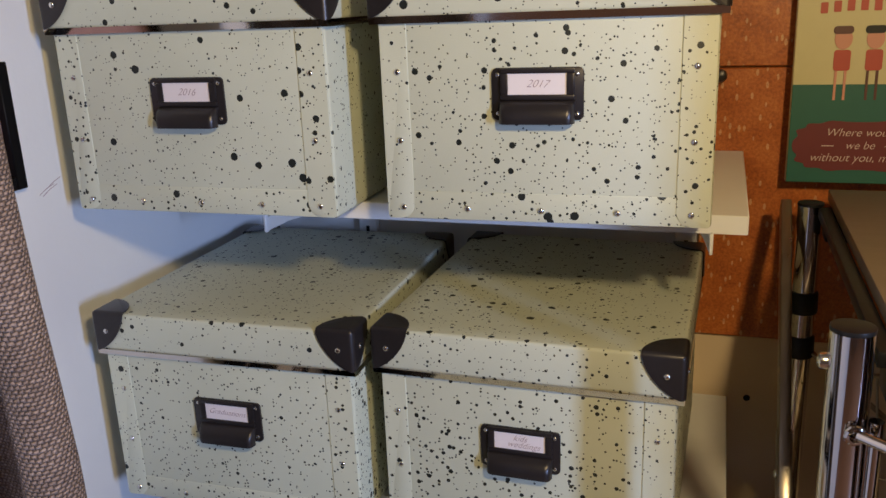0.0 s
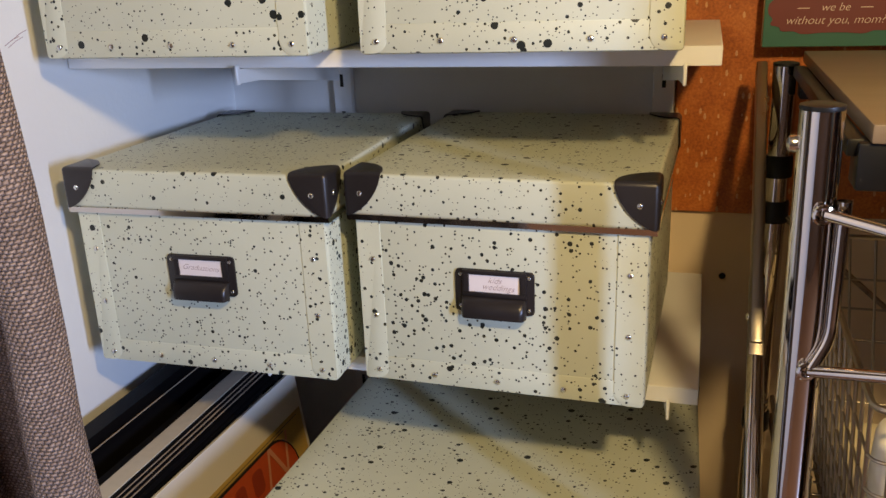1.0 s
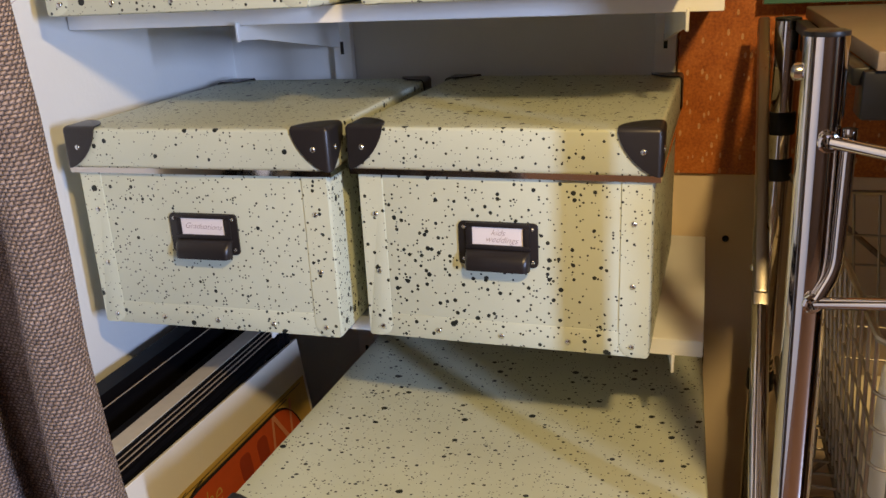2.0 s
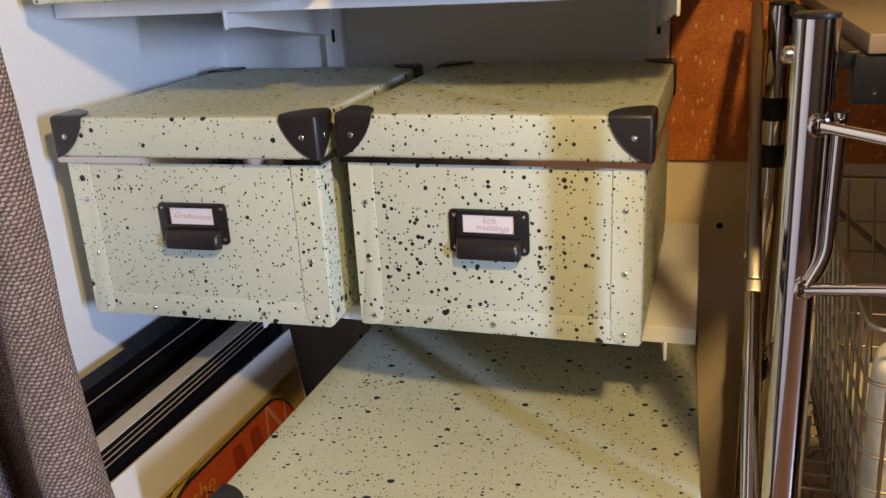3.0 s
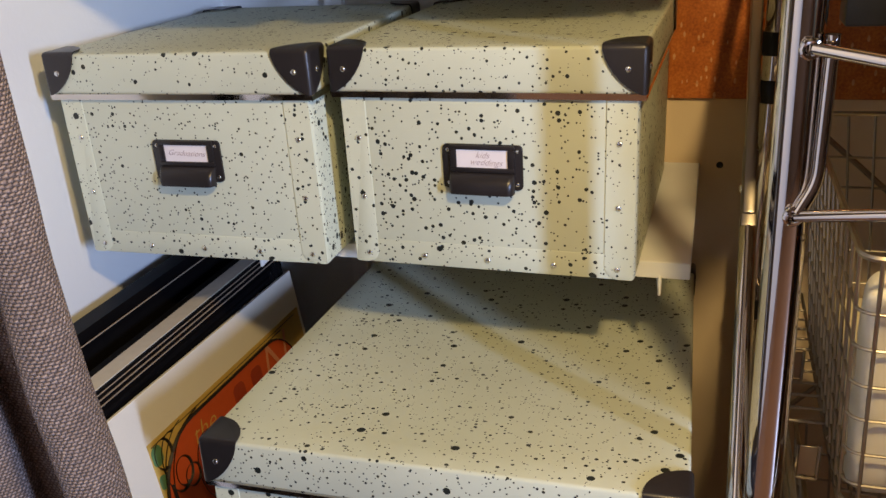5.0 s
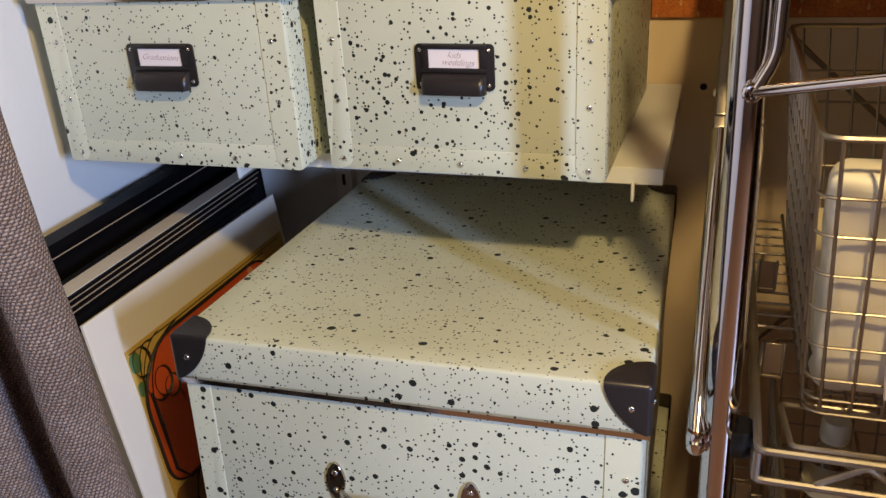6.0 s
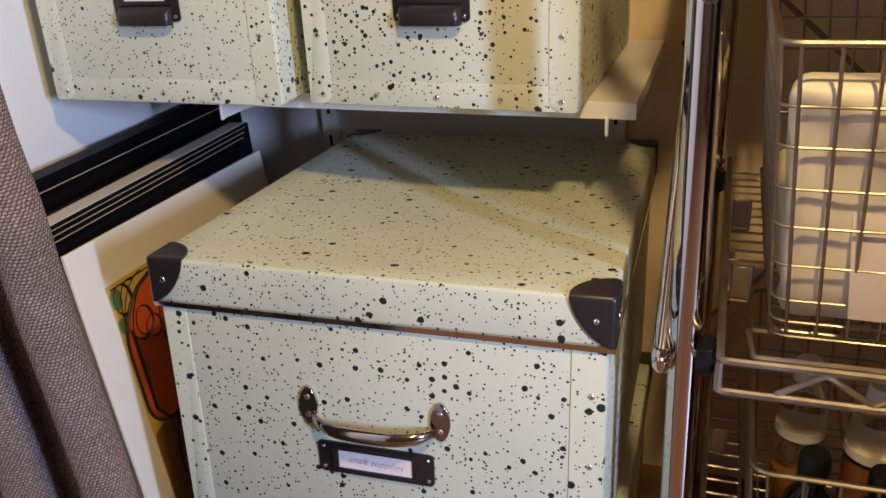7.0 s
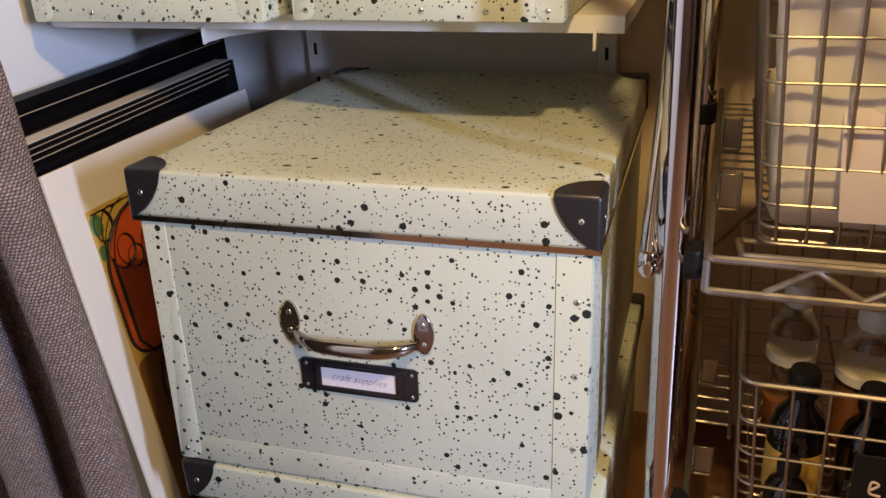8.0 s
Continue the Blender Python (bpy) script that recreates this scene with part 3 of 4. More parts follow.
part("orange_field", slab(rounded(0.0465, 0.345, -0.245, -0.084, (0.03, 0.03, 0.06, 0.07), 8), FX + 0.0012, 0.0005, "x"), RED, poster)
part("field_border", tube([(FX + 0.0014, a, b) for a, b in rounded(0.0465, 0.345, -0.245, -0.084, (0.03, 0.03, 0.06, 0.07), 8)], 0.0022, 6, closed=True, flat=0.4), LINE, poster, "dark drawn border line")
part("ground", slab(rounded(0.044, 0.37, -0.49, -0.246, 0.01, 4), FX + 0.0012, 0.0005, "x"), DARK_OCHRE, poster)
part("leaf", slab(rounded(0.044, 0.060, -0.102, -0.080, 0.007, 6), FX + 0.0014, 0.0005, "x"), LEAF, poster)
part("leaf", slab(rounded(0.044, 0.054, -0.128, -0.112, 0.0045, 6), FX + 0.0014, 0.0005, "x"), LEAF, poster)


def ring_xz(cy, cz, ry, rz, a0=0, a1=360, n=26):
    return [(FX + 0.0018, cy + ry * math.cos(radians(a0 + (a1 - a0) * i / n)), cz + rz * math.sin(radians(a0 + (a1 - a0) * i / n))) for i in range(n + 1)]


for path, w in ((ring_xz(0.125, -0.150, 0.066, 0.070, 90, 200), 0.0024), (ring_xz(0.100, -0.150, 0.052, 0.074, 95, 190), 0.0020), ([(FX + 0.0018, 0.047, -0.0785), (FX + 0.0018, 0.360, -0.0785)], 0.0014), ([(FX + 0.0018, 0.110, -0.0825), (FX + 0.0018, 0.320, -0.0825)], 0.0020), (ring_xz(0.128, -0.150, 0.026, 0.040), 0.0018), (ring_xz(0.081, -0.128, 0.013, 0.016), 0.0018),
                (ring_xz(0.092, -0.140, 0.012, 0.012), 0.0016), (ring_xz(0.074, -0.112, 0.020, 0.034, 70, 300), 0.0020), (ring_xz(0.130, -0.300, 0.060, 0.070), 0.0028),
                (ring_xz(0.060, -0.094, 0.013, 0.016), 0.0016), ([(FX + 0.0018, 0.058, -0.13), (FX + 0.0018, 0.058, -0.225), (FX + 0.0018, 0.075, -0.247), (FX + 0.0018, 0.340, -0.250)], 0.0024)):
    part("outline", tube(path, w, 6, flat=0.25), LINE, poster)
part("medallion", slab([(0.128 + 0.024 * math.cos(radians(a)), -0.150 + 0.038 * math.sin(radians(a))) for a in range(0, 360, 15)], FX + 0.0016, 0.0005, "x"), DEEP, poster)
for text, cy, cz, size, m in (("the", 0.130, -0.108, 0.034, GOLD), ("N", 0.290, -0.115, 0.085, PEACH)):
    ob = part("lettering", writing(text, size, m, 0.25), m, poster)
    ob.matrix_basis = pose(FX + 0.0020, cy, cz, 0, 0, 90)
for cy in (0.195, 0.235):
    part("lettering_bar", slab(rounded(cy, cy + 0.024, -0.128, -0.096, 0.008), FX + 0.0017, 0.0005, "x"), DEEP, poster)
put_at(poster, -0.0057, -0.006, 0.024)


# ---- small photograph on the side wall ----
photo = thing("photo_frame", "small black photo frame hung on the white side wall", "photo frame", pose(X0, -0.209, 1.119))
PHOTO = plain("photo_print", (0.42, 0.26, 0.24), 0.3, vary=0.6, scale=70, relief=0.0)
part("print", block(0.0, 0.005, 0.012, 0.148, 0.012, 0.100), PHOTO, photo, "faded colour print")
for y0, y1, z0, z1 in ((0.0, 0.012, 0.0, 0.112), (0.148, 0.160, 0.0, 0.112), (0.012, 0.148, 0.100, 0.112), (0.012, 0.148, 0.0, 0.012)):
    part("moulding", block(0.0005, 0.012, y0, y1, z0, z1, 0.001, 1), BLACK_FRAME, photo)


mark = thing("pencil_mark", "faint grey pencil scribble on the white side wall", "scribble", pose(X0, 0, 0))
for y0, z0, y1, z1 in ((-0.026, 1.106, -0.006, 1.113), (-0.022, 1.104, -0.002, 1.112), (-0.016, 1.110, 0.004, 1.118)):
    part("stroke", tube([(0.0002, y0, z0), (0.0003, (y0 + y1) / 2, (z0 + z1) / 2 + 0.001), (0.0002, y1, z1)], 0.00035, 5), INK, mark)


# ---- painted plaque on the rack's board ----
CREAM = plain("plaque_cream", (0.62, 0.56, 0.30), 0.5, vary=0.08, scale=60, relief=0.0001)
TEAL = plain("plaque_green", (0.014, 0.115, 0.085), 0.5, vary=0.12, scale=60, relief=0.0001)
MAROON = plain("plaque_maroon", (0.14, 0.012, 0.016), 0.5, vary=0.15, scale=60, relief=0.0001)
SKIN = plain("plaque_pink", (0.62, 0.28, 0.19), 0.5, vary=0.05, scale=60, relief=0.0)
RUST = plain("plaque_rust", (0.45, 0.06, 0.03), 0.5, vary=0.1, scale=60, relief=0.0)
CHALK = plain("plaque_lettering", (0.74, 0.60, 0.52), 0.6, vary=0.05, scale=60, relief=0.0)
BROWN = plain("plaque_brown", (0.10, 0.030, 0.020), 0.5, vary=0.1, scale=60, relief=0.0)
PX, PZ, PY = 0.357, 1.0635, 0.325
plaque = thing("plaque", "small painted plaque with a maroon cloud and white lettering", "plaque", pose(PX, PY, PZ, -2.0, 0, 0))
base = part("board", block(0, 0.20, 0, 0.016, 0, 0.255, 0.001, 1), CREAM, plaque)
part("green_field", block(0.0005, 0.1995, -0.0010, 0.0, 0.0005, 0.104, 0.0003, 1), TEAL, plaque, "dark green lower field")
cloud = []
for i in range(96):
    a = 2 * math.pi * i / 96
    e = 1 + 0.035 * math.cos(14 * a)
    cx, cz = math.cos(a), math.sin(a)
    cloud.append((0.070 + 0.064 * e * math.copysign(abs(cx) ** 0.55, cx), 0.040 + 0.026 * e * math.copysign(abs(cz) ** 0.6, cz)))
part("cloud", slab(cloud, -0.0010, 0.0010), MAROON, plaque, "maroon cloud")
for text, z, w in (("Where would", 0.054, 0.067), ("we be", 0.0405, 0.027), ("without you, mom?", 0.0275, 0.096)):
    put_at(part("lettering", writing(text, 0.014, CHALK, 0.3, w), CHALK, plaque), 0.070, -0.0022, z)
for x0, x1 in ((0.033, 0.045), (0.094, 0.106)):
    part("dash", block(x0, x1, -0.0024, -0.0020, 0.0397, 0.0405), CHALK, plaque)
# two plain painted figures
for fx, shirt, legs, hair in ((0.046, RUST, SKIN, BROWN), (0.076, RUST, BROWN, BLACK)):
    fig = part("painted_shape", slab(rounded(fx - 0.008, fx + 0.008, 0.118, 0.139, 0.003), -0.0002, 0.0008), shirt, plaque)
    part("oval", slab([(fx + 0.0085 * math.cos(radians(a)), 0.150 + 0.0105 * math.sin(radians(a))) for a in range(0, 360, 15)], -0.0002, 0.0009), SKIN, fig)
    part("band", slab(rounded(fx - 0.010, fx + 0.009, 0.155, 0.163, 0.0035), -0.0002, 0.0011), hair, fig)
    for dx in (-0.005, 0.004):
        part("stroke", block(fx + dx - 0.0012, fx + dx + 0.0012, -0.0020, -0.0004, 0.088, 0.118), legs, fig)
for k in range(8):
    part("lettering_bar", slab(rounded(0.022 + k * 0.0125, 0.029 + k * 0.0125, 0.176 + 0.002 * math.sin(k * 0.6), 0.187 + 0.002 * math.sin(k * 0.6), 0.001), -0.0001, 0.0006), RUST, plaque)


# ---- chrome rack ----
rack = thing("storage_rack", "chrome wire storage rack with a pale wooden top", "rack", pose(0, 0, 0))
RX1, RYF, RYB = 0.83, -0.138, 0.276


def pole(x, y, top, lean=0.0):
    p = part("post", tube([(x + lean, y, FLOOR), (x, y, top)], 0.0128, 20), CHROME, rack, "chrome tube post")
    part("end_cap", lathe([(0.0129, top - 0.002), (0.0131, top - 0.001), (0.0128, top + 0.0008), (0.010, top + 0.0016)], 20, at=(x, y, 0)), BLACK, p, "black plastic cap")
    return p


front_post = pole(0.3675, RYF, 1.075, 0.012)
rear_post = pole(0.380, RYB, 1.052)
pole(RX1, RYF, 1.078)
pole(RX1, RYB, 1.052)
part("bolt", lathe([(0.0045, 0), (0.0055, 0.003), (0.005, 0.006), (0.002, 0.0075)], 12), STEEL, front_post).matrix_basis = pose(0.357, RYF + 0.001, 1.052, 0, -90, 0)
for z in (0.945, 0.895, 0.64):
    part("sleeve", lathe([(0.0145, z - 0.012), (0.0155, z - 0.010), (0.0150, z + 0.010), (0.0140, z + 0.012)], 18, at=(0.380, RYB, 0)), BLACK, rear_post, "black plastic sleeve")
part("sleeve", lathe([(0.0134, 0.630), (0.0142, 0.632), (0.0142, 0.650), (0.0134, 0.652)], 18, at=(0.3850, RYF + 0.004, 0)), BLACK, front_post, "black plastic sleeve")
part("sleeve", lathe([(0.0140, 0.385), (0.0155, 0.387), (0.0148, 0.411), (0.0138, 0.414)], 18, at=(0.3870, RYF + 0.004, 0)), BLACK, front_post, "black plastic sleeve")
for y in (RYF + 0.03, RYB - 0.02):
    part("corner_block", block(0.392, 0.425, y - 0.014, y + 0.014, 1.020, 1.050, 0.002, 2), BLACK, rack, "black plastic corner block")
part("side_rail", block(0.386, 0.3975, -0.115, 0.262, 1.040, 1.0515, 0.002, 2), BLACK, rack, "black side rail")
# wooden top
part("top_board", block(0.398, RX1 - 0.005, -0.125, 0.300, 1.050, 1.062, 0.0015, 2), BOARD, rack, "pale wooden top board, darkened for shade")
# bent guard rod hooked on the front post, and the slim rod beside the post
part("guard_rod", tube(bent([(0.374, -0.1525, 1.013), (0.63, -0.305, 0.985), (0.374, -0.1525, 0.911)], 0.03, 6), 0.0038, 10), CHROME, rack, "bent chrome guard rod")
for z in (1.013, 0.911):
    part("rod_eye", tube([(0.372 + 0.0048 * math.cos(radians(a)), -0.1535 + 0.001 * math.cos(radians(a)), z + 0.0048 * math.sin(radians(a))) for a in range(0, 360, 30)], 0.0019, 8, closed=True), CHROME, rack)
part("side_rod", tube(bent([(0.3840, -0.1460, 1.020), (0.3840, -0.1460, 0.931), (0.3740, -0.1525, 0.9125)], 0.012, 5), 0.0045, 12), CHROME, rack, "bent end of the guard rod beside the post")
part("latch_rod", tube([(0.392, 0.258, 0.893), (0.440, 0.250, 0.850)], 0.0018, 6), GREY_METAL, rack)
# diagonal brace at the back
part("brace", tube([(0.392, 0.285, 0.885), (RX1, 0.285, 0.50)], 0.0032, 8), GREY_METAL, rack)
part("brace", tube([(0.392, 0.290, 0.45), (RX1, 0.290, 0.95)], 0.0032, 8), GREY_METAL, rack)


def wire_deck(z):
    """A wire shelf: a truss edge of two wires with a zigzag, rungs and stringers."""
    d = part("wire_shelf", tube(bent([(0.398, 0.29, z + 0.010), (0.398, -0.176, z + 0.010), (RX1, -0.176, z + 0.010)], 0.006), 0.0030, 8), WIRE, rack, "chrome wire shelf")
    part("lower_wire", tube(bent([(0.398, 0.29, z - 0.014), (0.398, -0.178, z - 0.014), (RX1, -0.178, z - 0.014)], 0.006), 0.0030, 8), WIRE, d)
    part("corner_wire", tube([(0.398, -0.177, z + 0.010), (0.398, -0.177, z - 0.014)], 0.0028, 8), WIRE, d)
    zig = []
    for i in range(14):
        zig.append((0.437 + i * 0.0315, -0.177, z + (0.008 if i % 2 else -0.012)))
    part("zigzag_wire", tube(bent(zig, 0.003, 3), 0.0024, 8), WIRE, d)
    rung = mesh_of(tube([(0, 0, 0), (0.034, 0, 0)], 0.0015, 6), "rung", WIRE)
    for k in range(12):
        put_at(part("rung", rung, WIRE, d), 0.400, 0.020 + k * 0.0225, z + 0.0005)
    for x in (0.400, 0.434):
        part("stringer", tube([(x, 0.0, z), (x, 0.29, z)], 0.0020, 6), WIRE, d)
    part("support_wire", tube(bent([(RX1, -0.068, z - 0.0215), (0.420, -0.068, z - 0.0215), (0.420, -0.168, z + 0.011), (RX1, -0.168, z + 0.011)], 0.006), 0.0022, 8), WIRE, d)
    for x in (0.55, 0.68):
        part("stringer", tube([(x, -0.176, z - 0.0215), (x, 0.29, z - 0.0215)], 0.0022, 6), WIRE, d)
    for y in (-0.068, 0.085):
        bm = tube(bent([(0.402, y, z + 0.036), (0.402, y, z + 0.004), (0.418, y, z + 0.004), (0.418, y, z + 0.036)], 0.002, 2), 0.0014, 6)
        block(0.4030, 0.4170, y + 0.001, y + 0.0025, z + 0.006, z + 0.034, 0.0004, 1, bm=bm)
        part("clip", bm, GREY_METAL, d, "bent steel clip")
    return d


wire_deck(0.652)
wire_deck(0.386)


def wire_basket(label, x0, x1, y0, y1, z0, z1, flare_x, flare_y, levels, step):
    b = thing("wire_basket", label, "basket", pose(0, 0, z0), "wire baskets")
    h = z1 - z0

    def loop(k):
        fx, fy = flare_x * k, flare_y * k
        return [(x0 - fx, y0 - fy, h * k), (x1 + fx, y0 - fy, h * k), (x1 + fx, y1 + fy, h * k), (x0 - fx, y1 + fy, h * k)]

    for k in levels:
        pts = loop(k)
        ring = bent(pts + pts[:2], 0.014, 4)[1:-1]
        part("rim_wire" if k == 1 else "level_wire", tube(ring, 0.0025 if k == 1 else 0.0013, 7, closed=True), WIRE, b)
    nx = int((x1 - x0) / step)
    for i in range(nx + 1):
        t = i / nx
        a, c = x0 + 0.012 + (x1 - x0 - 0.024) * t, x0 - flare_x + 0.012 + (x1 - x0 + 2 * flare_x - 0.024) * t
        part("cross_wire", tube(bent([(c, y0 - flare_y, h), (a, y0, 0), (a, y1, 0), (c, y1 + flare_y, h)], 0.012, 4), 0.0015, 6), WIRE, b)
    ny = int((y1 - y0) / step)
    for i in range(ny + 1):
        t = i / ny
        a, c = y0 + 0.012 + (y1 - y0 - 0.024) * t, y0 - flare_y + 0.012 + (y1 - y0 + 2 * flare_y - 0.024) * t
        part("cross_wire", tube(bent([(x0 - flare_x, c, h), (x0, a, 0), (x1, a, 0), (x1 + flare_x, c, h)], 0.012, 4), 0.0015, 6), WIRE, b)
    return b


wire_basket("chrome wire basket holding white folded packets", 0.436, 0.770, -0.082, 0.200, 0.634, 0.877, 0.018, 0.050, (0.01, 0.07, 0.156, 0.29, 0.43, 0.56, 0.695, 0.82, 1.0), 0.0225)
wire_basket("chrome wire basket holding small bottles", 0.442, 0.770, -0.118, 0.190, 0.3685, 0.536, 0.010, 0.012, (0.01, 0.19, 0.37, 0.565, 0.76, 1.0), 0.0255)

# white packets in the upper basket
PACK = plain("white_packet", (0.89, 0.83, 0.69), 0.5, vary=0.06, scale=30, relief=0.0003)
PACK_B = plain("cream_packet", (0.84, 0.74, 0.50), 0.55, vary=0.08, scale=40, relief=0.0008)
# lilac that stands for bluish window light on the packet
LILAC_LIGHT = plain("lilac_window_light", (0.74, 0.64, 0.60), 0.6, vary=0.06, scale=40, relief=0.0)
for y0, y1, z0, z1, m, x1 in ((-0.081, -0.034, 0.6370, 0.848, PACK, 0.70), (-0.012, 0.130, 0.6370, 0.730, PACK_B, 0.71)):
    pk = thing("packet", "soft white packet standing in the wire basket" if m is PACK else "cream packet lying behind another in the wire basket", "packet", pose(0, 0, 0), "packets in the basket")
    bm = block(0.442, x1, y0, y1, z0, z1, 0.012, 4)
    bmesh.ops.subdivide_edges(bm, edges=[e for e in bm.edges if e.calc_length() > 0.03], cuts=8, use_grid_fill=True)
    for v in bm.verts:
        v.co.y += 0.0045 * noise.noise(v.co * 20) + 0.002 * noise.noise(v.co * 60)
        v.co.x += 0.004 * noise.noise(v.co * 26 + Vector((5, 0, 0))) - 0.07 * (v.co.z - 0.665)
        if m is PACK:
            v.co.y += -0.21 * (v.co.z - 0.665) + 0.9 * max(0.0, 0.662 - v.co.z)
    part("wrapping", bm, m, pk)
    if m is PACK:
        # thin lilac sheet in place of window light on the packet's front
        part("seal", slab([(0.488, 0.664), (x1 - 0.03, 0.664), (x1 - 0.03, 0.748), (0.480, 0.752)], -0.0935, 0.0040, bevel=0.001), LILAC_LIGHT, pk, "pale lilac patch for window light on the packet")
    else:
        part("fold", block(0.46, x1 - 0.04, 0.02, 0.06, z1 - 0.003, z1 + 0.003, 0.002, 2), m, pk)
# bottles in the lower basket
GLASS_DARK = Mat("dark_bottle_glass", 0.08)
GLASS_DARK.set("Base Color", (0.006, 0.004, 0.003, 1))
GLASS_DARK.set("Coat Weight", 0.5)
GLASS_DARK = GLASS_DARK.mat
GLASS = Mat("clear_glass", 0.03)
GLASS.set("Base Color", (0.93, 0.86, 0.72, 1))
GLASS.set("Transmission Weight", 1.0)
GLASS.set("IOR", 1.45)
GLASS = GLASS.mat
AMBER = plain("amber_content", (0.20, 0.07, 0.014), 0.3, vary=0.1, scale=60, relief=0.0)
WHITE_CAP = plain("white_plastic", (0.78, 0.74, 0.66), 0.4, vary=0.04, scale=60, relief=0.0)
YELLOW = plain("yellow_label", (0.66, 0.40, 0.08), 0.6, vary=0.1, scale=60, relief=0.0)


def dark_bottle(x, y, h, r, label=None):
    b = thing("bottle", "small dark glass bottle with a black screw cap", "bottle", pose(x, y, 0.3720), "small bottles")
    part("glass", lathe([(r * 0.9, 0), (r, 0.004), (r, h * 0.52), (r * 0.97, h * 0.58), (r * 0.8, h * 0.68), (r * 0.45, h * 0.76), (r * 0.42, h * 0.84)], 24), GLASS_DARK, b)
    part("screw_cap", lathe([(r * 0.52, h * 0.82), (r * 0.55, h * 0.84), (r * 0.55, h * 0.97), (r * 0.48, h)], 24), BLACK, b, "ribbed black cap")
    if label:
        part("label", lathe([(r * 1.012, h * 0.12), (r * 1.012, h * 0.46)], 24), label, b)


def clear_bottle(x, y, h, r, fill):
    b = thing("bottle", "clear bottle with a white cap and paper label", "bottle", pose(x, y, 0.3720), "small bottles")
    g = part("glass", lathe([(r * 0.9, 0), (r, 0.004), (r, h * 0.62), (r * 0.9, h * 0.72), (r * 0.55, h * 0.82), (r * 0.48, h * 0.88)], 24), GLASS, b)
    g.visible_shadow = False
    part("content", lathe([(r * 0.86, 0.004), (r * 0.92, 0.006), (r * 0.92, h * fill)], 20), AMBER, b)
    part("paper_label", lathe([(r * 1.015, h * 0.49), (r * 1.015, h * 0.555)], 24), WHITE_CAP, b)
    part("screw_cap", lathe([(r * 0.55, h * 0.86), (r * 0.58, h * 0.88), (r * 0.58, h * 0.98), (r * 0.50, h)], 20), WHITE_CAP, b, "white cap")


dark_bottle(0.487, -0.060, 0.140, 0.0245, YELLOW)
dark_bottle(0.545, -0.055, 0.127, 0.0240)
dark_bottle(0.480, -0.098, 0.072, 0.0180)
clear_bottle(0.487, 0.060, 0.163, 0.0240, 0.22)
clear_bottle(0.556, 0.050, 0.150, 0.0285, 0.45)
tag = thing("hanging_tag", "black tag with white strokes on the basket's front", "tag", pose(0.522, -0.134, 0.430))
part("card", block(0, 0.07, -0.001, 0.001, 0, 0.056, 0.0005, 1), BLACK, tag)
part("stroke", tube(bent([(0.014, -0.0014, 0.024), (0.021, -0.0014, 0.030), (0.014, -0.0014, 0.033), (0.013, -0.0014, 0.020), (0.022, -0.0014, 0.019)], 0.004), 0.0011, 6), CHALK, tag)
part("stroke", block(0.026, 0.060, -0.0018, -0.0011, 0.020, 0.028), CHALK, tag)

# ---- folded stand leaning between wall and rack ----
fold = thing("folding_stand", "folded grey metal stand leaning behind the rack post", "folding stand", pose(0, 0, 0))
a, b, c = Vector((0.357, 0.292, 1.046)), Vector((0.3565, 0.052, 0.832)), Vector((0.3562, -0.146, 0.642))


def flat_bar(p, q, w, t, bm=None):
    """A flat bar between two points, w wide in the upright plane and t thick across."""
    out = bm or bmesh.new()
    way = (q - p).normalized()
    up = Vector((1, 0, 0)).cross(way).normalized()
    ring = [[out.verts.new(o + up * (w / 2 * s) + Vector((t / 2 * u, 0, 0))) for s, u in ((-1, -1), (1, -1), (1, 1), (-1, 1))] for o in (p, q)]
    for i in range(4):
        j = (i + 1) % 4
        out.faces.new((ring[0][i], ring[0][j], ring[1][j], ring[1][i]))
    out.faces.new(ring[0][::-1])
    out.faces.new(ring[1])
    bmesh.ops.bevel(out, geom=out.edges[:], offset=min(w, t) * 0.18, segments=2, profile=0.5, affect="EDGES")
    return out


part("upper_bar", flat_bar(a, b, 0.022, 0.011), GREY_METAL, fold, "grey flat bar")
part("slot_plate", flat_bar(b + (a - b) * 0.22, b + (c - b) * 0.04, 0.016, 0.0135), GREY_METAL, fold)
part("lower_leg", tube([b, b.lerp(c, 0.5), c, c + (c - b).normalized() * 0.006], 0.0076, 14), CHROME, fold, "chrome lower leg")
part("foot", lathe([(0.0050, -0.012), (0.0074, -0.008), (0.0080, 0.004), (0.0066, 0.008)], 14, at=tuple(c)), CHROME, fold)
part("pivot", dome(0.004, 0.003), STEEL, fold).matrix_basis = pose(b.x - 0.006, b.y + 0.02, b.z + 0.02, 0, 0, -90)


# ---- curtain ----
def between(knots, z):
    for (z0, a), (z1, b) in zip(knots, knots[1:]):
        if z <= z1:
            return a + (b - a) * max(0.0, (z - z0) / (z1 - z0))
    return knots[-1][1]


HEM = ((0.15, 0.040), (0.40, 0.030), (0.56, 0.0225), (0.64, 0.0185), (0.70, 0.0115), (0.75, 0.0055), (0.82, 0.0015), (0.87, -0.0045), (0.95, -0.0065), (1.00, -0.0045), (1.06, -0.0045), (1.12, -0.0080), (1.20, -0.0135), (1.40, -0.020), (2.2, -0.025))
ROLL = ((0.15, 0.017), (0.88, 0.0165), (0.95, 0.0150), (1.08, 0.0125), (1.3, 0.0115), (2.2, 0.011))


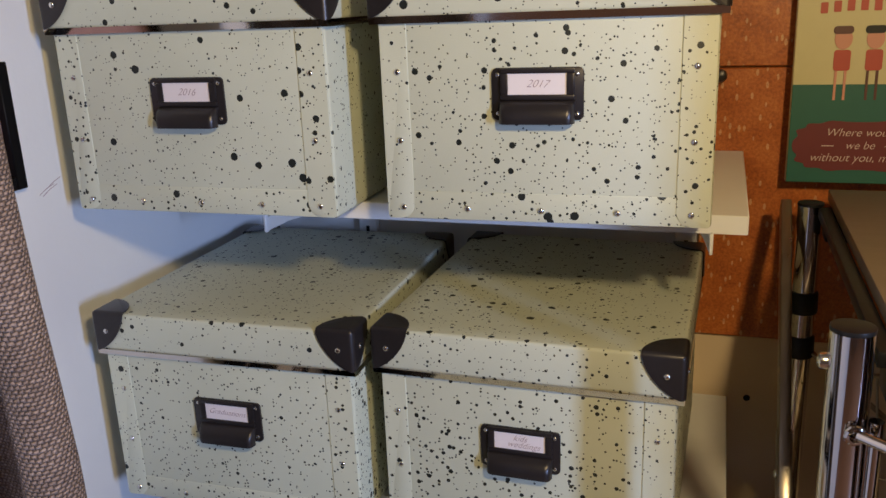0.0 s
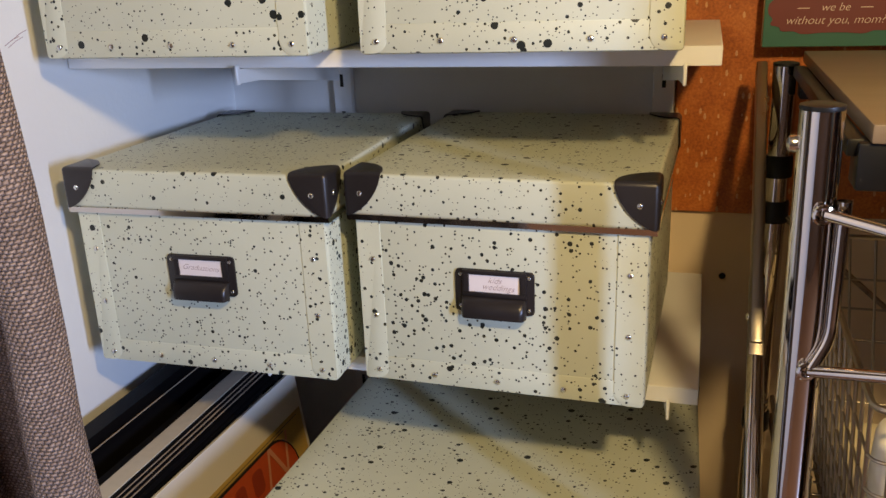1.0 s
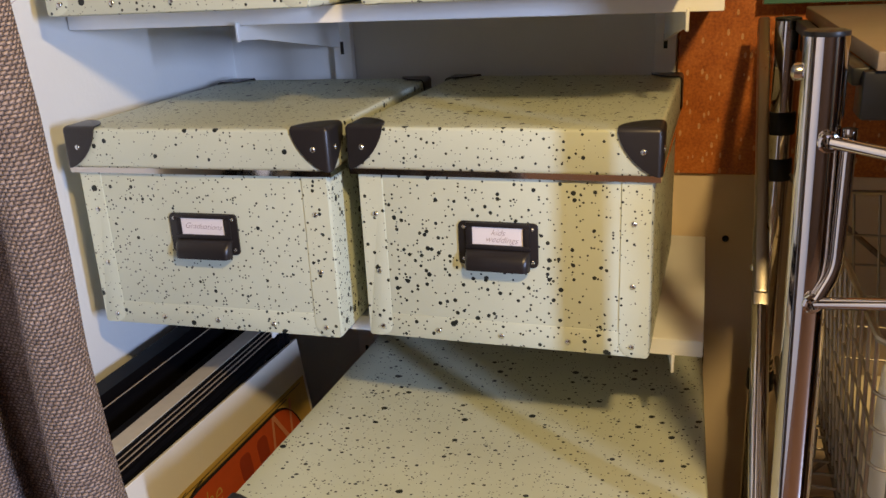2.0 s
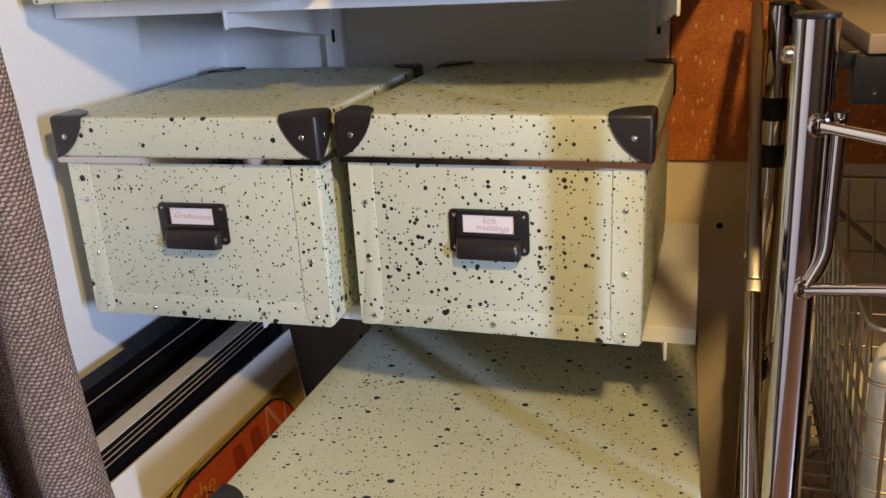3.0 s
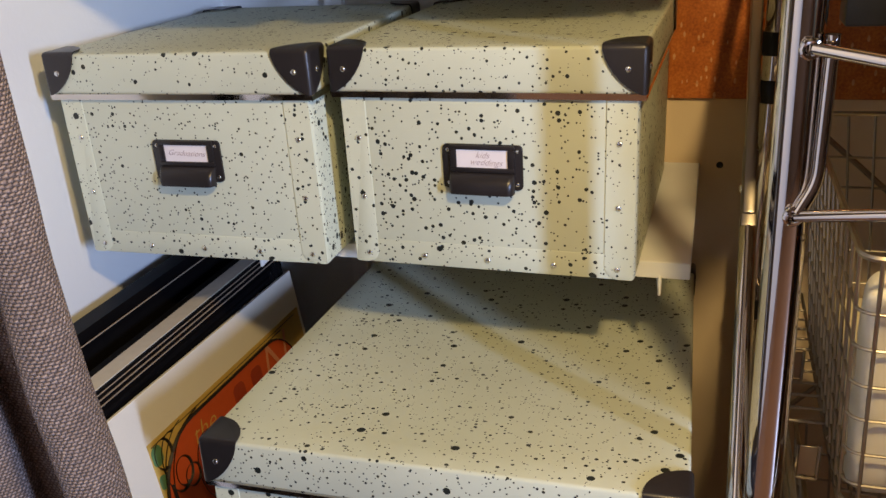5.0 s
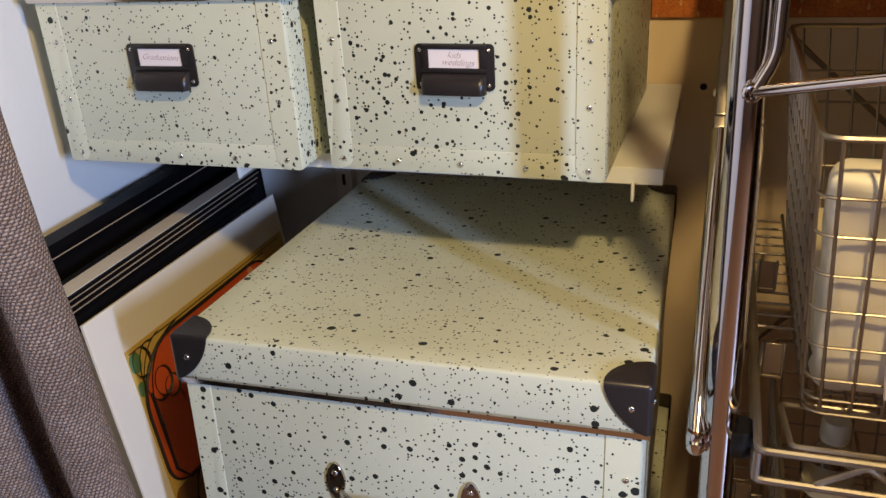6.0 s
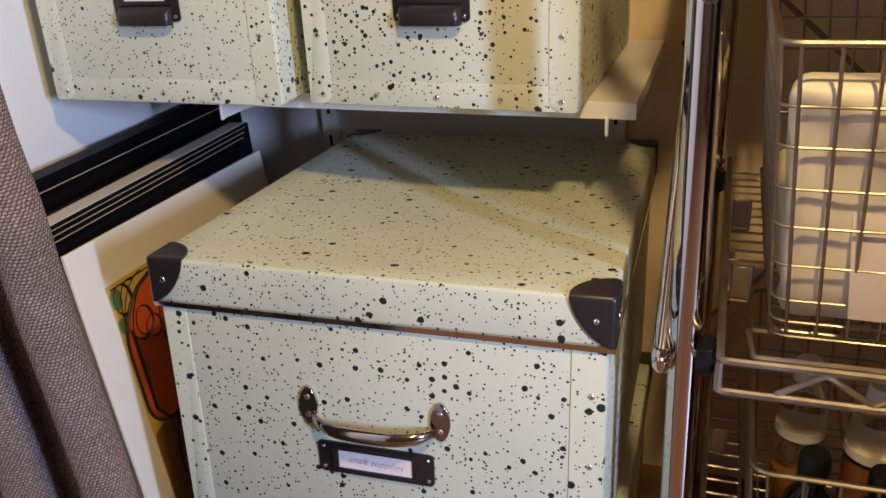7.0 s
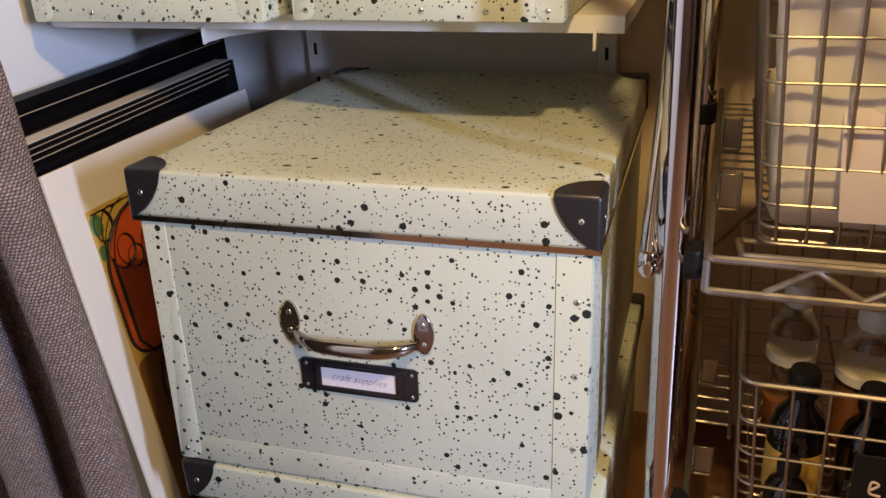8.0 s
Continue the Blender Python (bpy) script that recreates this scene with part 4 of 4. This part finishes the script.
def fold_line(z):
    """The curtain's plan at height z: a rolled hem and then three loose folds with deep valleys."""
    hx, hy, r = between(HEM, z), -0.372, between(ROLL, z)
    loose = noise.noise(Vector((3.1, 0.4, z * 2.6)))
    folds = [(hx, hy, r)]
    for k in range(1, 4):
        folds.append((hx - 0.022 - 0.078 * k - 0.006 * k * loose, hy + 0.028 + 0.010 * noise.noise(Vector((k * 5.0, 1.0, z * 2.2))), 0.020 + 0.003 * noise.noise(Vector((k * 9.0, 2.0, z * 3.0)))))
    pts = []
    for k, (fx, fy, fr) in enumerate(folds):
        for i in range(15):
            a = radians((120 if k == 0 else 25) - (320 if k == 0 else 230) * i / 14)
            pts.append(Vector((fx + fr * math.cos(a), fy + fr * math.sin(a), z)))
        if k < 3:
            gx, gy, gr = folds[k + 1]
            a, d = pts[-1], Vector((gx + gr * math.cos(radians(25)), gy + gr * math.sin(radians(25)), z))
            b, c = a + Vector((-0.006, 0.020, 0)), d + Vector((0.016, 0.006, 0))
            for i in range(1, 12):
                t = i / 12
                pts.append(a * (1 - t) ** 3 + b * (3 * t * (1 - t) ** 2) + c * (3 * t * t * (1 - t)) + d * t ** 3)
    return pts


bm = bmesh.new()
uv = bm.loops.layers.uv.new("UVMap")
rows = []
NZ = 150
for i in range(NZ + 1):
    z = FLOOR + 0.012 + (2.15 - FLOOR) * i / NZ
    row, run = [], 0.0
    line = fold_line(z)
    for j, p in enumerate(line):
        run += (p - line[j - 1]).length if j else 0.0
        ripple = 0.0012 * noise.noise(Vector((run * 40, z * 9, 2)))
        row.append((bm.verts.new(p + Vector((ripple, ripple, 0))), run, z))
    rows.append(row)
for p, q in zip(rows, rows[1:]):
    for j in range(len(p) - 1):
        quad = (p[j], p[j + 1], q[j + 1], q[j])
        f = bm.faces.new([v for v, _, _ in quad])
        for lp, (_, u, z) in zip(f.loops, quad):
            lp[uv].uv = (u, z)
curtain = part("curtain", bm, CLOTH)
tagged(curtain, "coarse grey-brown woven curtain drawn aside", "curtain")
thick = curtain.modifiers.new("thickness", "SOLIDIFY")
thick.thickness = 0.0016
